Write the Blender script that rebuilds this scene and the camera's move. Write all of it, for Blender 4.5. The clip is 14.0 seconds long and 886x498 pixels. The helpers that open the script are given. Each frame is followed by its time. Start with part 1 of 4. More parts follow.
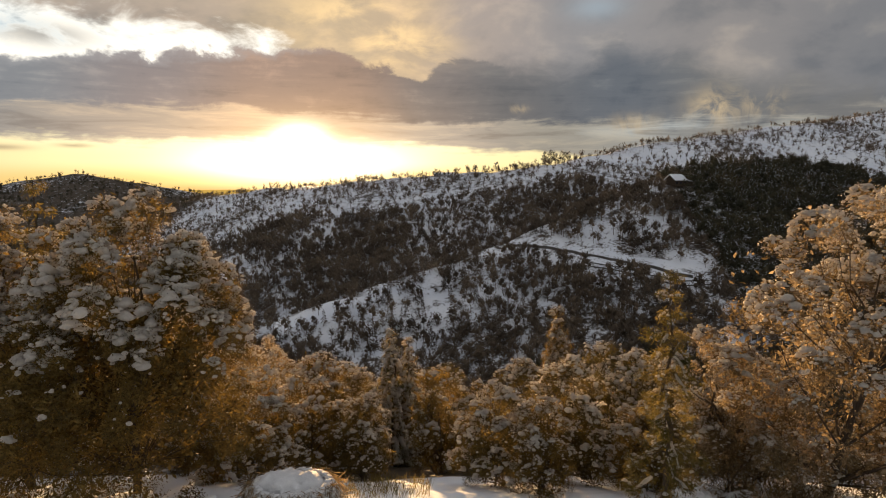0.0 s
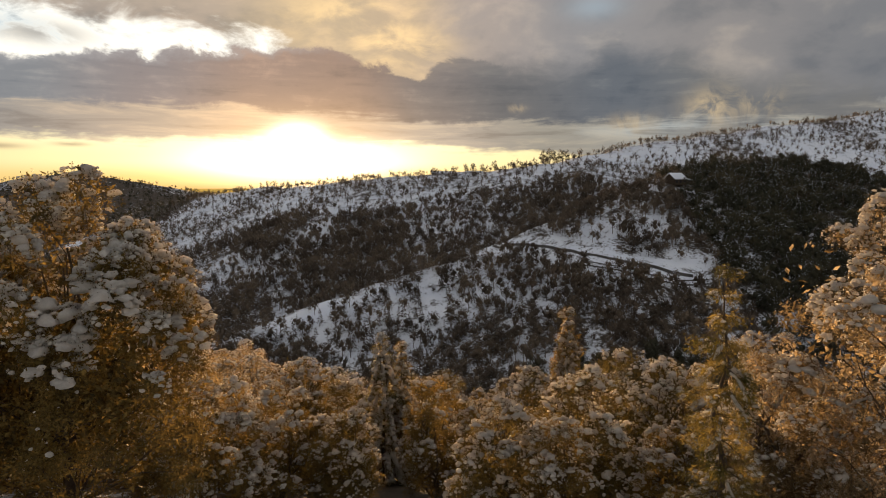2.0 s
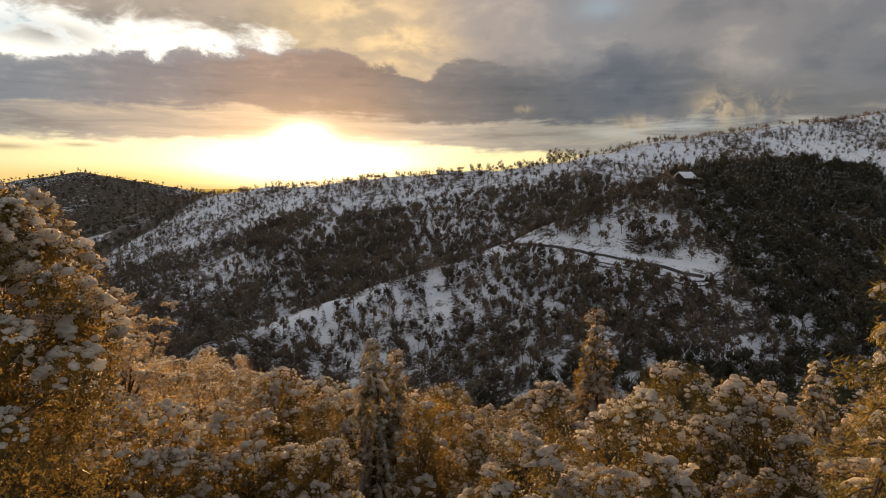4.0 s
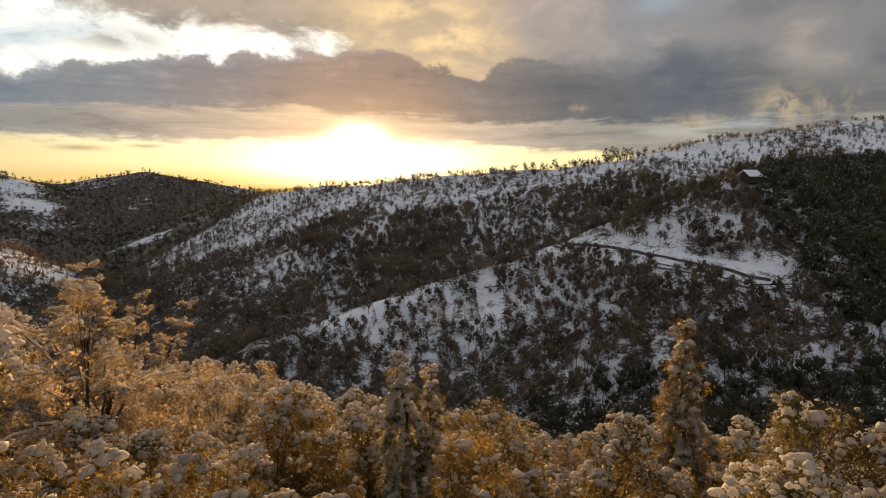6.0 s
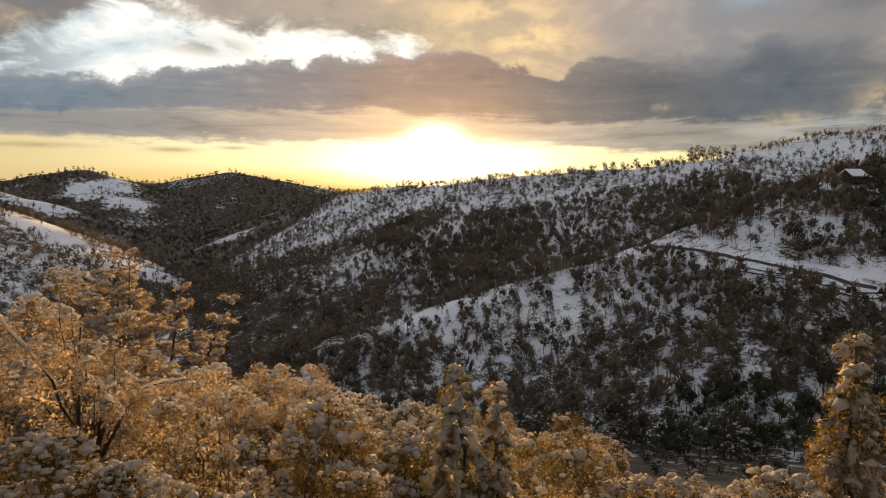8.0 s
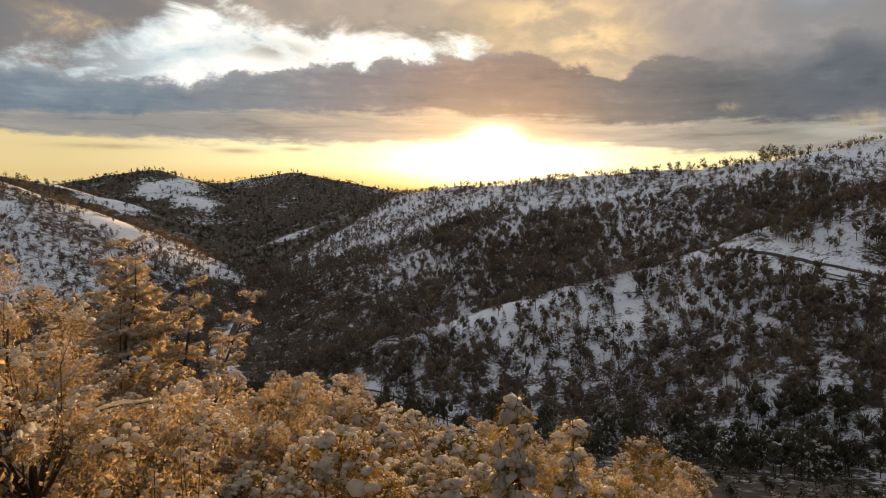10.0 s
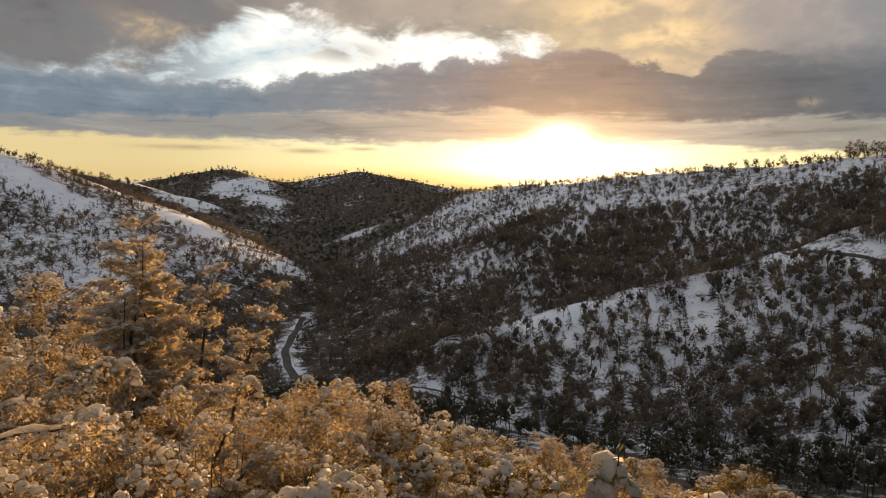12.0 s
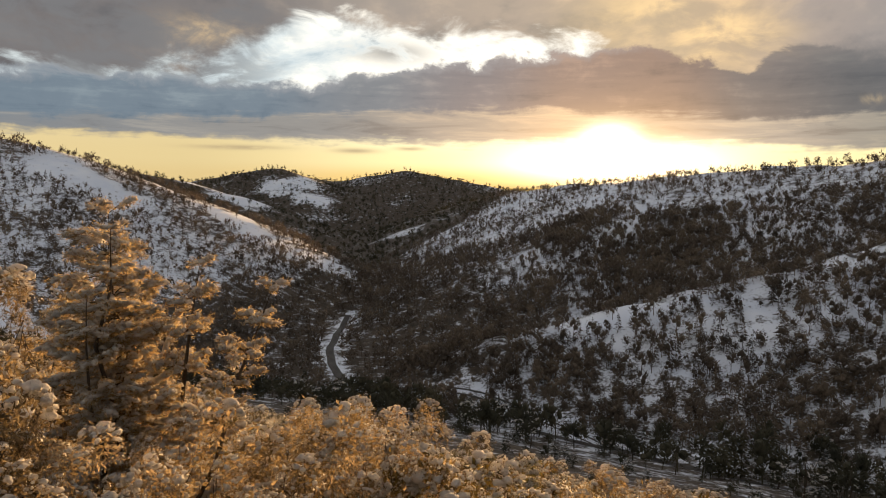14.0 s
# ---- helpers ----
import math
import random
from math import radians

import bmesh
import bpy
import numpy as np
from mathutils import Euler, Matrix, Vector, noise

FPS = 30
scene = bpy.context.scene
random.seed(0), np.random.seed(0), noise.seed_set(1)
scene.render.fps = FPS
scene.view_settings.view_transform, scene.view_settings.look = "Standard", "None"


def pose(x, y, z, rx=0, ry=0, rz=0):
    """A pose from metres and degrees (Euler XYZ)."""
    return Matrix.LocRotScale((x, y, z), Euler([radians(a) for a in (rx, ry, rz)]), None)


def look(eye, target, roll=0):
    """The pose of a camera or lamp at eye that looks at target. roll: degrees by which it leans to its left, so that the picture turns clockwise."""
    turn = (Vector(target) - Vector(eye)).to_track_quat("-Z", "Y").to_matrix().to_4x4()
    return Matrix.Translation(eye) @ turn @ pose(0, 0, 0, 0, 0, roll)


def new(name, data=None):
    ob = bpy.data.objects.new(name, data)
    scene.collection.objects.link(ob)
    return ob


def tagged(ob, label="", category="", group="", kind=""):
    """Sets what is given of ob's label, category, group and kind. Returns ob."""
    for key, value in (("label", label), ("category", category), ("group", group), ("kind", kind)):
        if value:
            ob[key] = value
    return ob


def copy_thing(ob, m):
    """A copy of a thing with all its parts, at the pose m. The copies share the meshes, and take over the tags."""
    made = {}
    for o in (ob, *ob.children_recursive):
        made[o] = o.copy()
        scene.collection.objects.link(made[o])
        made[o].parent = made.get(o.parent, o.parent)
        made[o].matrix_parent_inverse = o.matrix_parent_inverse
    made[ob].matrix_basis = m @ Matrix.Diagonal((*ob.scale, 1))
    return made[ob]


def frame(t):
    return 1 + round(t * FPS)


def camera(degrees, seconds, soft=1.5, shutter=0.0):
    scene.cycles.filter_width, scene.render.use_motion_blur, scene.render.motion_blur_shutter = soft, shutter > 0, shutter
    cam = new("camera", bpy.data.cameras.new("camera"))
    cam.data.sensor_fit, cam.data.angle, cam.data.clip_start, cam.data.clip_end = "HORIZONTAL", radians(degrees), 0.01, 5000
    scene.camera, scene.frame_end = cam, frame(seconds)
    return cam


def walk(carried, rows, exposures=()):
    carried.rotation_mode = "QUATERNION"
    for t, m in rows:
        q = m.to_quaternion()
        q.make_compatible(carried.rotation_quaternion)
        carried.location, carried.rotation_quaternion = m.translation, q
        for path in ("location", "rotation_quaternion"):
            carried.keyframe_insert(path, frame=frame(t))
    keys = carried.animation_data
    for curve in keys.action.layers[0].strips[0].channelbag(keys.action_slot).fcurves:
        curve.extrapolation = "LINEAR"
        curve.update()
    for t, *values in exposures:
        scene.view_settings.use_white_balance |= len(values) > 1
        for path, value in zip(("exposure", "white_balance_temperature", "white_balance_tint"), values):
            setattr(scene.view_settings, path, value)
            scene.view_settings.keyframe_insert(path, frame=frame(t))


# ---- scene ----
cam = camera(67.8, 14.0, 1.0)
PATH = [
    (0, (1.306, 2.32, 15.146), (1.303, 4.311, 14.964), -0.3),
    (0.5, (1.312, 3.077, 15.031), (1.318, 5.068, 14.85), -0.3),
    (1, (1.309, 3.787, 14.913), (1.314, 5.779, 14.73), -0.3),
    (1.5, (1.305, 4.537, 14.792), (1.31, 6.529, 14.609), -0.3),
    (2, (1.324, 5.34, 14.673), (1.328, 7.331, 14.489), -0.2),
    (4.3, (1.467, 10.553, 13.827), (1.446, 12.545, 13.645), -0.2),
    (4.5, (1.49, 11.008, 13.803), (1.459, 12.999, 13.62), -0.3),
    (5, (1.523, 12.13, 13.672), (1.456, 14.121, 13.49), -0.2),
    (5.5, (1.553, 13.171, 13.478), (1.444, 15.159, 13.296), -0.2),
    (6, (1.583, 14.179, 13.273), (1.411, 16.163, 13.091), -0.1),
    (6.5, (1.562, 15.255, 13.096), (1.34, 17.234, 12.915), -0.1),
    (7, (1.501, 16.289, 12.903), (1.22, 18.261, 12.722), -0.0),
    (7.5, (1.418, 17.308, 12.717), (1.069, 19.269, 12.537), 0.0),
    (8, (1.312, 18.32, 12.516), (0.914, 20.271, 12.337), 0.1),
    (8.2, (1.271, 18.716, 12.457), (0.856, 20.664, 12.274), 0.2),
    (10.3, (0.363, 23.164, 11.685), (-0.232, 25.065, 11.507), 0.3),
    (10.5, (0.28, 23.533, 11.616), (-0.335, 25.427, 11.436), 0.3),
    (11, (0.045, 24.501, 11.396), (-0.628, 26.376, 11.216), 0.4),
    (11.5, (-0.207, 25.476, 11.184), (-0.923, 27.335, 11.004), 0.4),
    (12, (-0.48, 26.439, 11.006), (-1.23, 28.285, 10.826), 0.4),
    (12.5, (-0.772, 27.406, 10.839), (-1.562, 29.234, 10.658), 0.4),
    (13, (-1.109, 28.389, 10.683), (-1.931, 30.204, 10.503), 0.5),
    (13.5, (-1.459, 29.378, 10.556), (-2.312, 31.178, 10.375), 0.5),
    (14, (-1.815, 30.312, 10.426), (-2.692, 32.1, 10.244), 0.5),
]
walk(cam, [(t, look(eye, target, roll)) for t, eye, target, roll in PATH])

# ---- sky, sun and exposure ----
SUN_AZ, SUN_EL = 12.2, 4.3      # degrees: west of +y, above the horizon
scene.view_settings.exposure = 1.04


def build_world():
    world = bpy.data.worlds.new("dusk_sky")
    scene.world = world
    world.use_nodes = True
    nt = world.node_tree
    nt.nodes.clear()
    N, L = nt.nodes, nt.links

    def put(sock, v):
        if isinstance(v, (int, float)):
            sock.default_value = v
        elif isinstance(v, tuple):
            sock.default_value = (*v, 1.0) if len(sock.default_value) == 4 else v
        else:
            L.new(v, sock)

    def math_(op, a, b=0.0, c=0.0):
        n = N.new("ShaderNodeMath")
        n.operation = op
        for k, v in enumerate((a, b, c)):
            put(n.inputs[k], v)
        return n.outputs[0]

    def ramp(v, stops, interp="EASE"):
        n = N.new("ShaderNodeValToRGB")
        n.color_ramp.interpolation = interp
        e = n.color_ramp.elements
        while len(e) < len(stops):
            e.new(0.5)
        for k, (p, col) in enumerate(stops):
            e[k].position, e[k].color = p, (*col, 1)
        put(n.inputs[0], v)
        return n.outputs[0]

    def mix(f, a, b, kind="MIX"):
        n = N.new("ShaderNodeMix")
        n.data_type, n.blend_type = "RGBA", kind
        put(n.inputs[0], f), put(n.inputs[6], a), put(n.inputs[7], b)
        return n.outputs[2]

    def step(v, a, b):
        n = N.new("ShaderNodeMapRange")
        n.interpolation_type = "SMOOTHSTEP"
        put(n.inputs[0], v)
        n.inputs[1].default_value, n.inputs[2].default_value = a, b
        return n.outputs[0]

    def clouds(u, v, su, sv, scale, detail, rough, seed, dist=0.0):
        c = N.new("ShaderNodeCombineXYZ")
        put(c.inputs[0], math_("MULTIPLY", u, su)), put(c.inputs[1], math_("MULTIPLY", v, sv)), put(c.inputs[2], seed)
        n = N.new("ShaderNodeTexNoise")
        L.new(c.outputs[0], n.inputs["Vector"])
        n.inputs["Scale"].default_value, n.inputs["Detail"].default_value = scale, detail
        n.inputs["Roughness"].default_value, n.inputs["Distortion"].default_value = rough, dist
        return n.outputs[0]

    way = N.new("ShaderNodeTexCoord").outputs["Generated"]
    sp = N.new("ShaderNodeSeparateXYZ")
    L.new(way, sp.inputs[0])
    x, y, z = sp.outputs
    # u: degrees to the right of the sun, v: degrees above the horizon
    u = math_("ADD", math_("MULTIPLY", math_("ARCTAN2", x, y), 180 / math.pi), SUN_AZ)
    v = math_("MULTIPLY", math_("ARCSINE", z), 180 / math.pi)

    def curve(stops):
        """A height in degrees for each bearing, through (bearing, height) stops."""
        return math_("MULTIPLY", ramp(math_("DIVIDE", math_("ADD", u, 60.0), 120.0), [((p + 60.0) / 120.0, (h / 20.0,) * 3) for p, h in stops]), 20.0)

    def tint(stops):
        return ramp(math_("DIVIDE", math_("ADD", u, 60.0), 120.0), [((p + 60.0) / 120.0, c) for p, c in stops])

    def centred(*args):
        return math_("SUBTRACT", clouds(u, v, *args), 0.5)

    def spot(cu, cv, ru, rv):
        q = math_("ADD", math_("POWER", math_("DIVIDE", math_("SUBTRACT", u, cu), ru), 2.0), math_("POWER", math_("DIVIDE", math_("SUBTRACT", v, cv), rv), 2.0))
        return math_("EXPONENT", math_("MULTIPLY", q, -1.0))

    fine = centred(1.0, 2.2, 0.55, 4, 0.55, 8.7, 0.2)
    billow = centred(1.0, 1.5, 0.30, 7, 0.60, 13.0, 0.3)
    wisp = centred(0.7, 1.5, 0.26, 7, 0.60, 31.0, 0.35)
    streak = centred(0.30, 2.6, 0.42, 7, 0.62, 47.0, 0.5)
    tone = clouds(u, v, 0.8, 1.3, 0.20, 5, 0.54, 21.0, 0.2)

    # behind the banks: thin bright cloud and pale sky
    col = mix(step(math_("ADD", math_("MULTIPLY", wisp, 40.0), u), -14.0, -31.0), (0.98, 0.94, 0.84), (0.55, 0.62, 0.64))
    col = mix(1.0, col, ramp(math_("ADD", math_("MULTIPLY", wisp, 1.6), 0.5), [(0.15, (0.70, 0.74, 0.78)), (0.45, (1.0, 1.0, 1.0)), (0.8, (1.15, 1.12, 1.08))]), "MULTIPLY")

    # the upper deck: dark on the far left, golden over the sun, grey to the right
    upper = tint([(-50, (0.135, 0.125, 0.125)), (-30, (0.155, 0.143, 0.140)), (-20, (0.27, 0.235, 0.205)), (-8, (0.35, 0.285, 0.225)), (2, (0.41, 0.32, 0.215)),
                  (9, (0.41, 0.315, 0.215)), (15, (0.29, 0.25, 0.225)), (24, (0.205, 0.200, 0.203)), (34, (0.195, 0.185, 0.182)), (46, (0.140, 0.143, 0.152))])
    upper = mix(1.0, upper, ramp(tone, [(0.28, (0.84, 0.88, 0.92)), (0.5, (1.15, 1.14, 1.13)), (0.72, (1.60, 1.50, 1.36))]), "MULTIPLY")
    gold = math_("MULTIPLY", math_("ADD", spot(4.5, 14.0, 6.0, 2.2), math_("ADD", spot(9.0, 11.2, 3.6, 1.8), math_("MULTIPLY", spot(-33.0, 12.2, 3.0, 1.0), 0.75))), step(wisp, -0.14, 0.16))
    upper = mix(math_("MULTIPLY", gold, 0.85), upper, (0.95, 0.66, 0.33))
    upper = mix(math_("MULTIPLY", spot(25.0, 14.5, 2.2, 0.9), 0.5), upper, (0.30, 0.38, 0.44))
    lower_edge = curve([(-50, 8.4), (-40, 8.4), (-34, 9.4), (-30, 11.6), (-26, 13.4), (-21, 13.5), (-16, 12.9), (-8, 12.6), (-2, 11.9), (1, 10.2), (6, 7.0), (46, 5.0)])
    over = math_("SUBTRACT", v, math_("ADD", lower_edge, math_("MULTIPLY", wisp, 7.5)))
    col = mix(step(over, -0.8, 1.1), col, upper)
    # torn grey scraps in the bright gap
    scrap = math_("MULTIPLY", spot(-18.5, 11.3, 3.4, 0.9), step(wisp, -0.13, 0.05))
    col = mix(math_("MULTIPLY", scrap, 0.85), col, (0.30, 0.29, 0.27))
    dim = math_("MULTIPLY", step(u, -24.0, -34.0), step(centred(0.7, 1.3, 0.30, 6, 0.6, 90.0, 0.6), -0.12, 0.10))
    col = mix(math_("MULTIPLY", dim, 0.8), col, (0.165, 0.165, 0.17))

    # the long bank under the gap, with a billowing upper edge
    bank = tint([(-50, (0.140, 0.180, 0.220)), (-30, (0.150, 0.188, 0.225)), (-20, (0.185, 0.195, 0.210)), (-11, (0.215, 0.190, 0.190)), (-3, (0.275, 0.200, 0.165)), (4, (0.275, 0.195, 0.155)),
                 (11, (0.160, 0.145, 0.142)), (18, (0.112, 0.116, 0.123)), (27, (0.102, 0.115, 0.133)), (36, (0.135, 0.136, 0.137)), (46, (0.135, 0.135, 0.135))])
    bank = mix(1.0, bank, ramp(math_("ADD", math_("MULTIPLY", math_("ADD", billow, streak), 0.9), 0.5), [(0.2, (0.80, 0.83, 0.86)), (0.5, (1.06, 1.05, 1.04)), (0.8, (1.45, 1.38, 1.28))]), "MULTIPLY")
    top_edge = curve([(-50, 8.6), (-40, 8.6), (-33, 8.5), (-25, 8.7), (-20, 9.6), (-12, 10.7), (-5, 11.2), (2, 11.7), (6, 10.9), (10, 9.3), (13, 10.6), (18, 10.4), (22, 9.8), (27, 11.4), (31, 10.6), (38, 8.0), (46, 7.0)])
    under = math_("SUBTRACT", math_("ADD", top_edge, math_("MULTIPLY", billow, 4.2)), v)
    rim = math_("MULTIPLY", step(under, 1.0, 0.1), step(u, 6.0, -2.0))
    bank = mix(math_("MULTIPLY", rim, 0.30), bank, (0.46, 0.44, 0.43))
    soft = step(math_("ADD", under, math_("MULTIPLY", step(u, 12.0, 24.0), -0.5)), -0.25, 0.35)
    hazy = step(under, -1.4, 1.6)
    col = mix(mix(step(u, 8.0, 20.0), soft, hazy), col, bank)

    # the lower layer: lighter streaks lit from beneath
    low = tint([(-50, (0.175, 0.185, 0.200)), (-26, (0.235, 0.225, 0.215)), (-12, (0.36, 0.30, 0.245)), (-4, (0.48, 0.36, 0.26)), (4, (0.44, 0.34, 0.26)), (12, (0.33, 0.29, 0.25)),
                (22, (0.25, 0.235, 0.205)), (32, (0.225, 0.228, 0.222)), (46, (0.20, 0.20, 0.19))])
    low = mix(1.0, low, ramp(math_("ADD", math_("MULTIPLY", streak, 1.5), 0.5), [(0.2, (0.80, 0.77, 0.75)), (0.5, (1.12, 1.10, 1.06)), (0.8, (1.55, 1.44, 1.26))]), "MULTIPLY")
    seam = math_("SUBTRACT", math_("ADD", curve([(-50, 5.2), (-25, 6.1), (-10, 6.6), (3, 6.4), (12, 5.5), (24, 5.7), (34, 5.2), (46, 5.0)]), math_("MULTIPLY", math_("ADD", streak, billow), 2.6)), v)
    col = mix(math_("MULTIPLY", step(seam, -0.35, 0.5), 0.92), col, low)
    # small lit clouds and a pale streak over the far end of the ridge
    col = mix(math_("MULTIPLY", math_("MULTIPLY", spot(30.5, 4.7, 5.5, 0.5), step(streak, -0.08, 0.06)), 0.7), col, (0.40, 0.43, 0.42))
    puff = math_("ADD", spot(34.2, 6.3, 1.7, 1.3), math_("ADD", math_("MULTIPLY", spot(37.8, 6.4, 1.5, 0.9), 0.6), math_("ADD", math_("MULTIPLY", spot(28.0, 5.2, 1.8, 0.8), 0.6), math_("MULTIPLY", spot(18.6, 6.7, 0.7, 0.3), 0.8))))
    puff = math_("MULTIPLY", puff, step(centred(1.0, 0.8, 0.45, 7, 0.62, 71.0, 0.8), -0.12, 0.10))
    deck = mix(math_("MULTIPLY", puff, 0.9), col, (0.50, 0.385, 0.235))

    # the clear strip under the deck, yellow and burning white round the sun
    far = math_("ABSOLUTE", u)
    strip = ramp(math_("DIVIDE", v, 6.0), [(0.0, (0.66, 0.40, 0.12)), (0.12, (0.86, 0.56, 0.18)), (0.4, (1.0, 0.82, 0.42)), (0.75, (1.0, 0.87, 0.54))])
    strip = mix(math_("MULTIPLY", step(far, 12.0, 36.0), 0.85), strip, (0.58, 0.45, 0.22))
    # thin dark shreds low in the strip
    shred = math_("MULTIPLY", math_("ADD", spot(-21.5, 3.15, 1.8, 0.22), math_("ADD", spot(-31.0, 3.25, 3.5, 0.2), spot(-16.8, 3.4, 1.2, 0.18))), step(streak, -0.22, 0.0))
    strip = mix(math_("MULTIPLY", shred, 0.75), strip, (0.36, 0.28, 0.17))
    cut = math_("ADD", v, math_("ADD", math_("MULTIPLY", streak, 2.2), math_("MULTIPLY", fine, 1.1)))
    base = math_("SUBTRACT", 3.95, math_("MULTIPLY", step(u, 4.0, 34.0), 2.0))
    col = mix(step(math_("SUBTRACT", cut, base), -0.35, 0.45), strip, deck)

    # glow round the sun
    dv = math_("SUBTRACT", v, SUN_EL - 0.9)
    r2 = math_("ADD", math_("POWER", math_("DIVIDE", u, 2.6), 2.0), math_("POWER", dv, 2.0))
    flat = math_("ADD", math_("POWER", math_("DIVIDE", u, 7.5), 2.0), math_("POWER", math_("DIVIDE", math_("SUBTRACT", v, 2.2), 1.5), 2.0))
    disc = math_("ADD", math_("POWER", math_("DIVIDE", u, 1.9), 2.0), math_("POWER", math_("DIVIDE", math_("SUBTRACT", v, SUN_EL), 1.0), 2.0))
    core = math_("ADD", math_("MULTIPLY", math_("EXPONENT", math_("MULTIPLY", flat, -1.0)), 0.9), math_("EXPONENT", math_("MULTIPLY", disc, -1.0)))
    wide = math_("EXPONENT", math_("MULTIPLY", math_("POWER", r2, 0.5), -0.50))
    col = mix(1.0, col, mix(1.0, (0.0, 0.0, 0.0), mix(1.0, (1.1, 0.62, 0.20), wide, "MULTIPLY"), "ADD"), "ADD")
    col = mix(1.0, col, mix(1.0, (2.2, 1.9, 1.35), core, "MULTIPLY"), "ADD")

    # above and behind the view: the sky itself, veiled by the same cloud
    sky = N.new("ShaderNodeTexSky")
    sky.sky_type, sky.sun_disc = "NISHITA", False
    sky.sun_elevation, sky.sun_rotation = radians(SUN_EL), radians(-SUN_AZ)
    veil = mix(1.0, sky.outputs[0], (0.12, 0.12, 0.12), "MULTIPLY")
    veil = mix(0.7, veil, mix(tone, (0.34, 0.34, 0.365), (0.475, 0.46, 0.465)))
    col = mix(step(v, 18.0, 34.0), col, veil)
    col = mix(step(far, 62.0, 100.0), col, veil)
    col = mix(step(v, 0.0, -2.0), col, (0.10, 0.09, 0.09))
    bg = N.new("ShaderNodeBackground")
    L.new(col, bg.inputs[0])
    bg.inputs[1].default_value = 0.62
    L.new(bg.outputs[0], N.new("ShaderNodeOutputWorld").inputs[0])


build_world()

sun = new("sun", bpy.data.lights.new("sun", "SUN"))
sun.data.energy, sun.data.angle, sun.data.color = 5.0, radians(0.8), (1.0, 0.61, 0.27)
sun_way = Vector((-math.sin(radians(SUN_AZ)) * math.cos(radians(SUN_EL)), math.cos(radians(SUN_AZ)) * math.cos(radians(SUN_EL)), math.sin(radians(SUN_EL))))
sun.matrix_world = look((0, 0, 60), Vector((0, 0, 60)) - sun_way)


# ---- materials ----
def material(name, colours, scale=1.0, rough=0.8, bump=0.3, through_light=0.0, bump_scale=None, spots=None, spot_scale=1.0, spot_cut=(0.5, 0.6), tint=None):
    """A two-scale procedural surface: colours is a ramp over large noise broken by fine noise; spots a second colour in patches."""
    m = bpy.data.materials.new(name)
    m.use_nodes = True
    nt = m.node_tree
    N, L = nt.nodes, nt.links
    b = N["Principled BSDF"]
    geo = N.new("ShaderNodeNewGeometry").outputs["Position"]

    def noise_(s, detail=5, rough_=0.6):
        n = N.new("ShaderNodeTexNoise")
        n.inputs["Scale"].default_value, n.inputs["Detail"].default_value, n.inputs["Roughness"].default_value = s, detail, rough_
        L.new(geo, n.inputs["Vector"])
        return n.outputs[0]

    big, small = noise_(scale), noise_(scale * 9, 3)
    add = N.new("ShaderNodeMath")
    add.operation = "MULTIPLY_ADD"
    L.new(small, add.inputs[0]), L.new(big, add.inputs[2])
    add.inputs[1].default_value = 0.45
    sub = N.new("ShaderNodeMath")
    sub.operation = "SUBTRACT"
    L.new(add.outputs[0], sub.inputs[0])
    sub.inputs[1].default_value = 0.225
    r = N.new("ShaderNodeValToRGB")
    e = r.color_ramp.elements
    while len(e) < len(colours):
        e.new(0.5)
    for k, c in enumerate(colours):
        e[k].position, e[k].color = 0.32 + 0.36 * k / max(1, len(colours) - 1), (*c, 1)
    L.new(sub.outputs[0], r.inputs[0])
    col = r.outputs[0]
    if spots:
        rr = N.new("ShaderNodeMapRange")
        rr.interpolation_type = "SMOOTHSTEP"
        L.new(noise_(spot_scale, 7, 0.66), rr.inputs[0])
        rr.inputs[1].default_value, rr.inputs[2].default_value = spot_cut
        mx = N.new("ShaderNodeMix")
        mx.data_type = "RGBA"
        L.new(rr.outputs[0], mx.inputs[0]), L.new(col, mx.inputs[6])
        mx.inputs[7].default_value = (*spots, 1)
        col = mx.outputs[2]
    if tint:
        inf = N.new("ShaderNodeObjectInfo")
        tr = N.new("ShaderNodeValToRGB")
        tr.color_ramp.elements[0].color, tr.color_ramp.elements[1].color = (*tint[0], 1), (*tint[1], 1)
        L.new(inf.outputs["Random"], tr.inputs[0])
        mx = N.new("ShaderNodeMix")
        mx.data_type, mx.blend_type = "RGBA", "MULTIPLY"
        mx.inputs[0].default_value = 1.0
        L.new(col, mx.inputs[6]), L.new(tr.outputs[0], mx.inputs[7])
        col = mx.outputs[2]
    L.new(col, b.inputs["Base Color"])
    b.inputs["Roughness"].default_value = rough
    b.inputs["Specular IOR Level"].default_value = 0.25
    if bump:
        bp = N.new("ShaderNodeBump")
        bp.inputs["Strength"].default_value, bp.inputs["Distance"].default_value = bump, 0.05
        L.new(noise_(bump_scale or scale * 14, 4), bp.inputs["Height"])
        L.new(bp.outputs[0], b.inputs["Normal"])
    if through_light:
        t = N.new("ShaderNodeBsdfTranslucent")
        L.new(col, t.inputs[0])
        s = N.new("ShaderNodeMixShader")
        s.inputs[0].default_value = through_light
        L.new(b.outputs[0], s.inputs[1]), L.new(t.outputs[0], s.inputs[2])
        L.new(s.outputs[0], N["Material Output"].inputs[0])
    return m


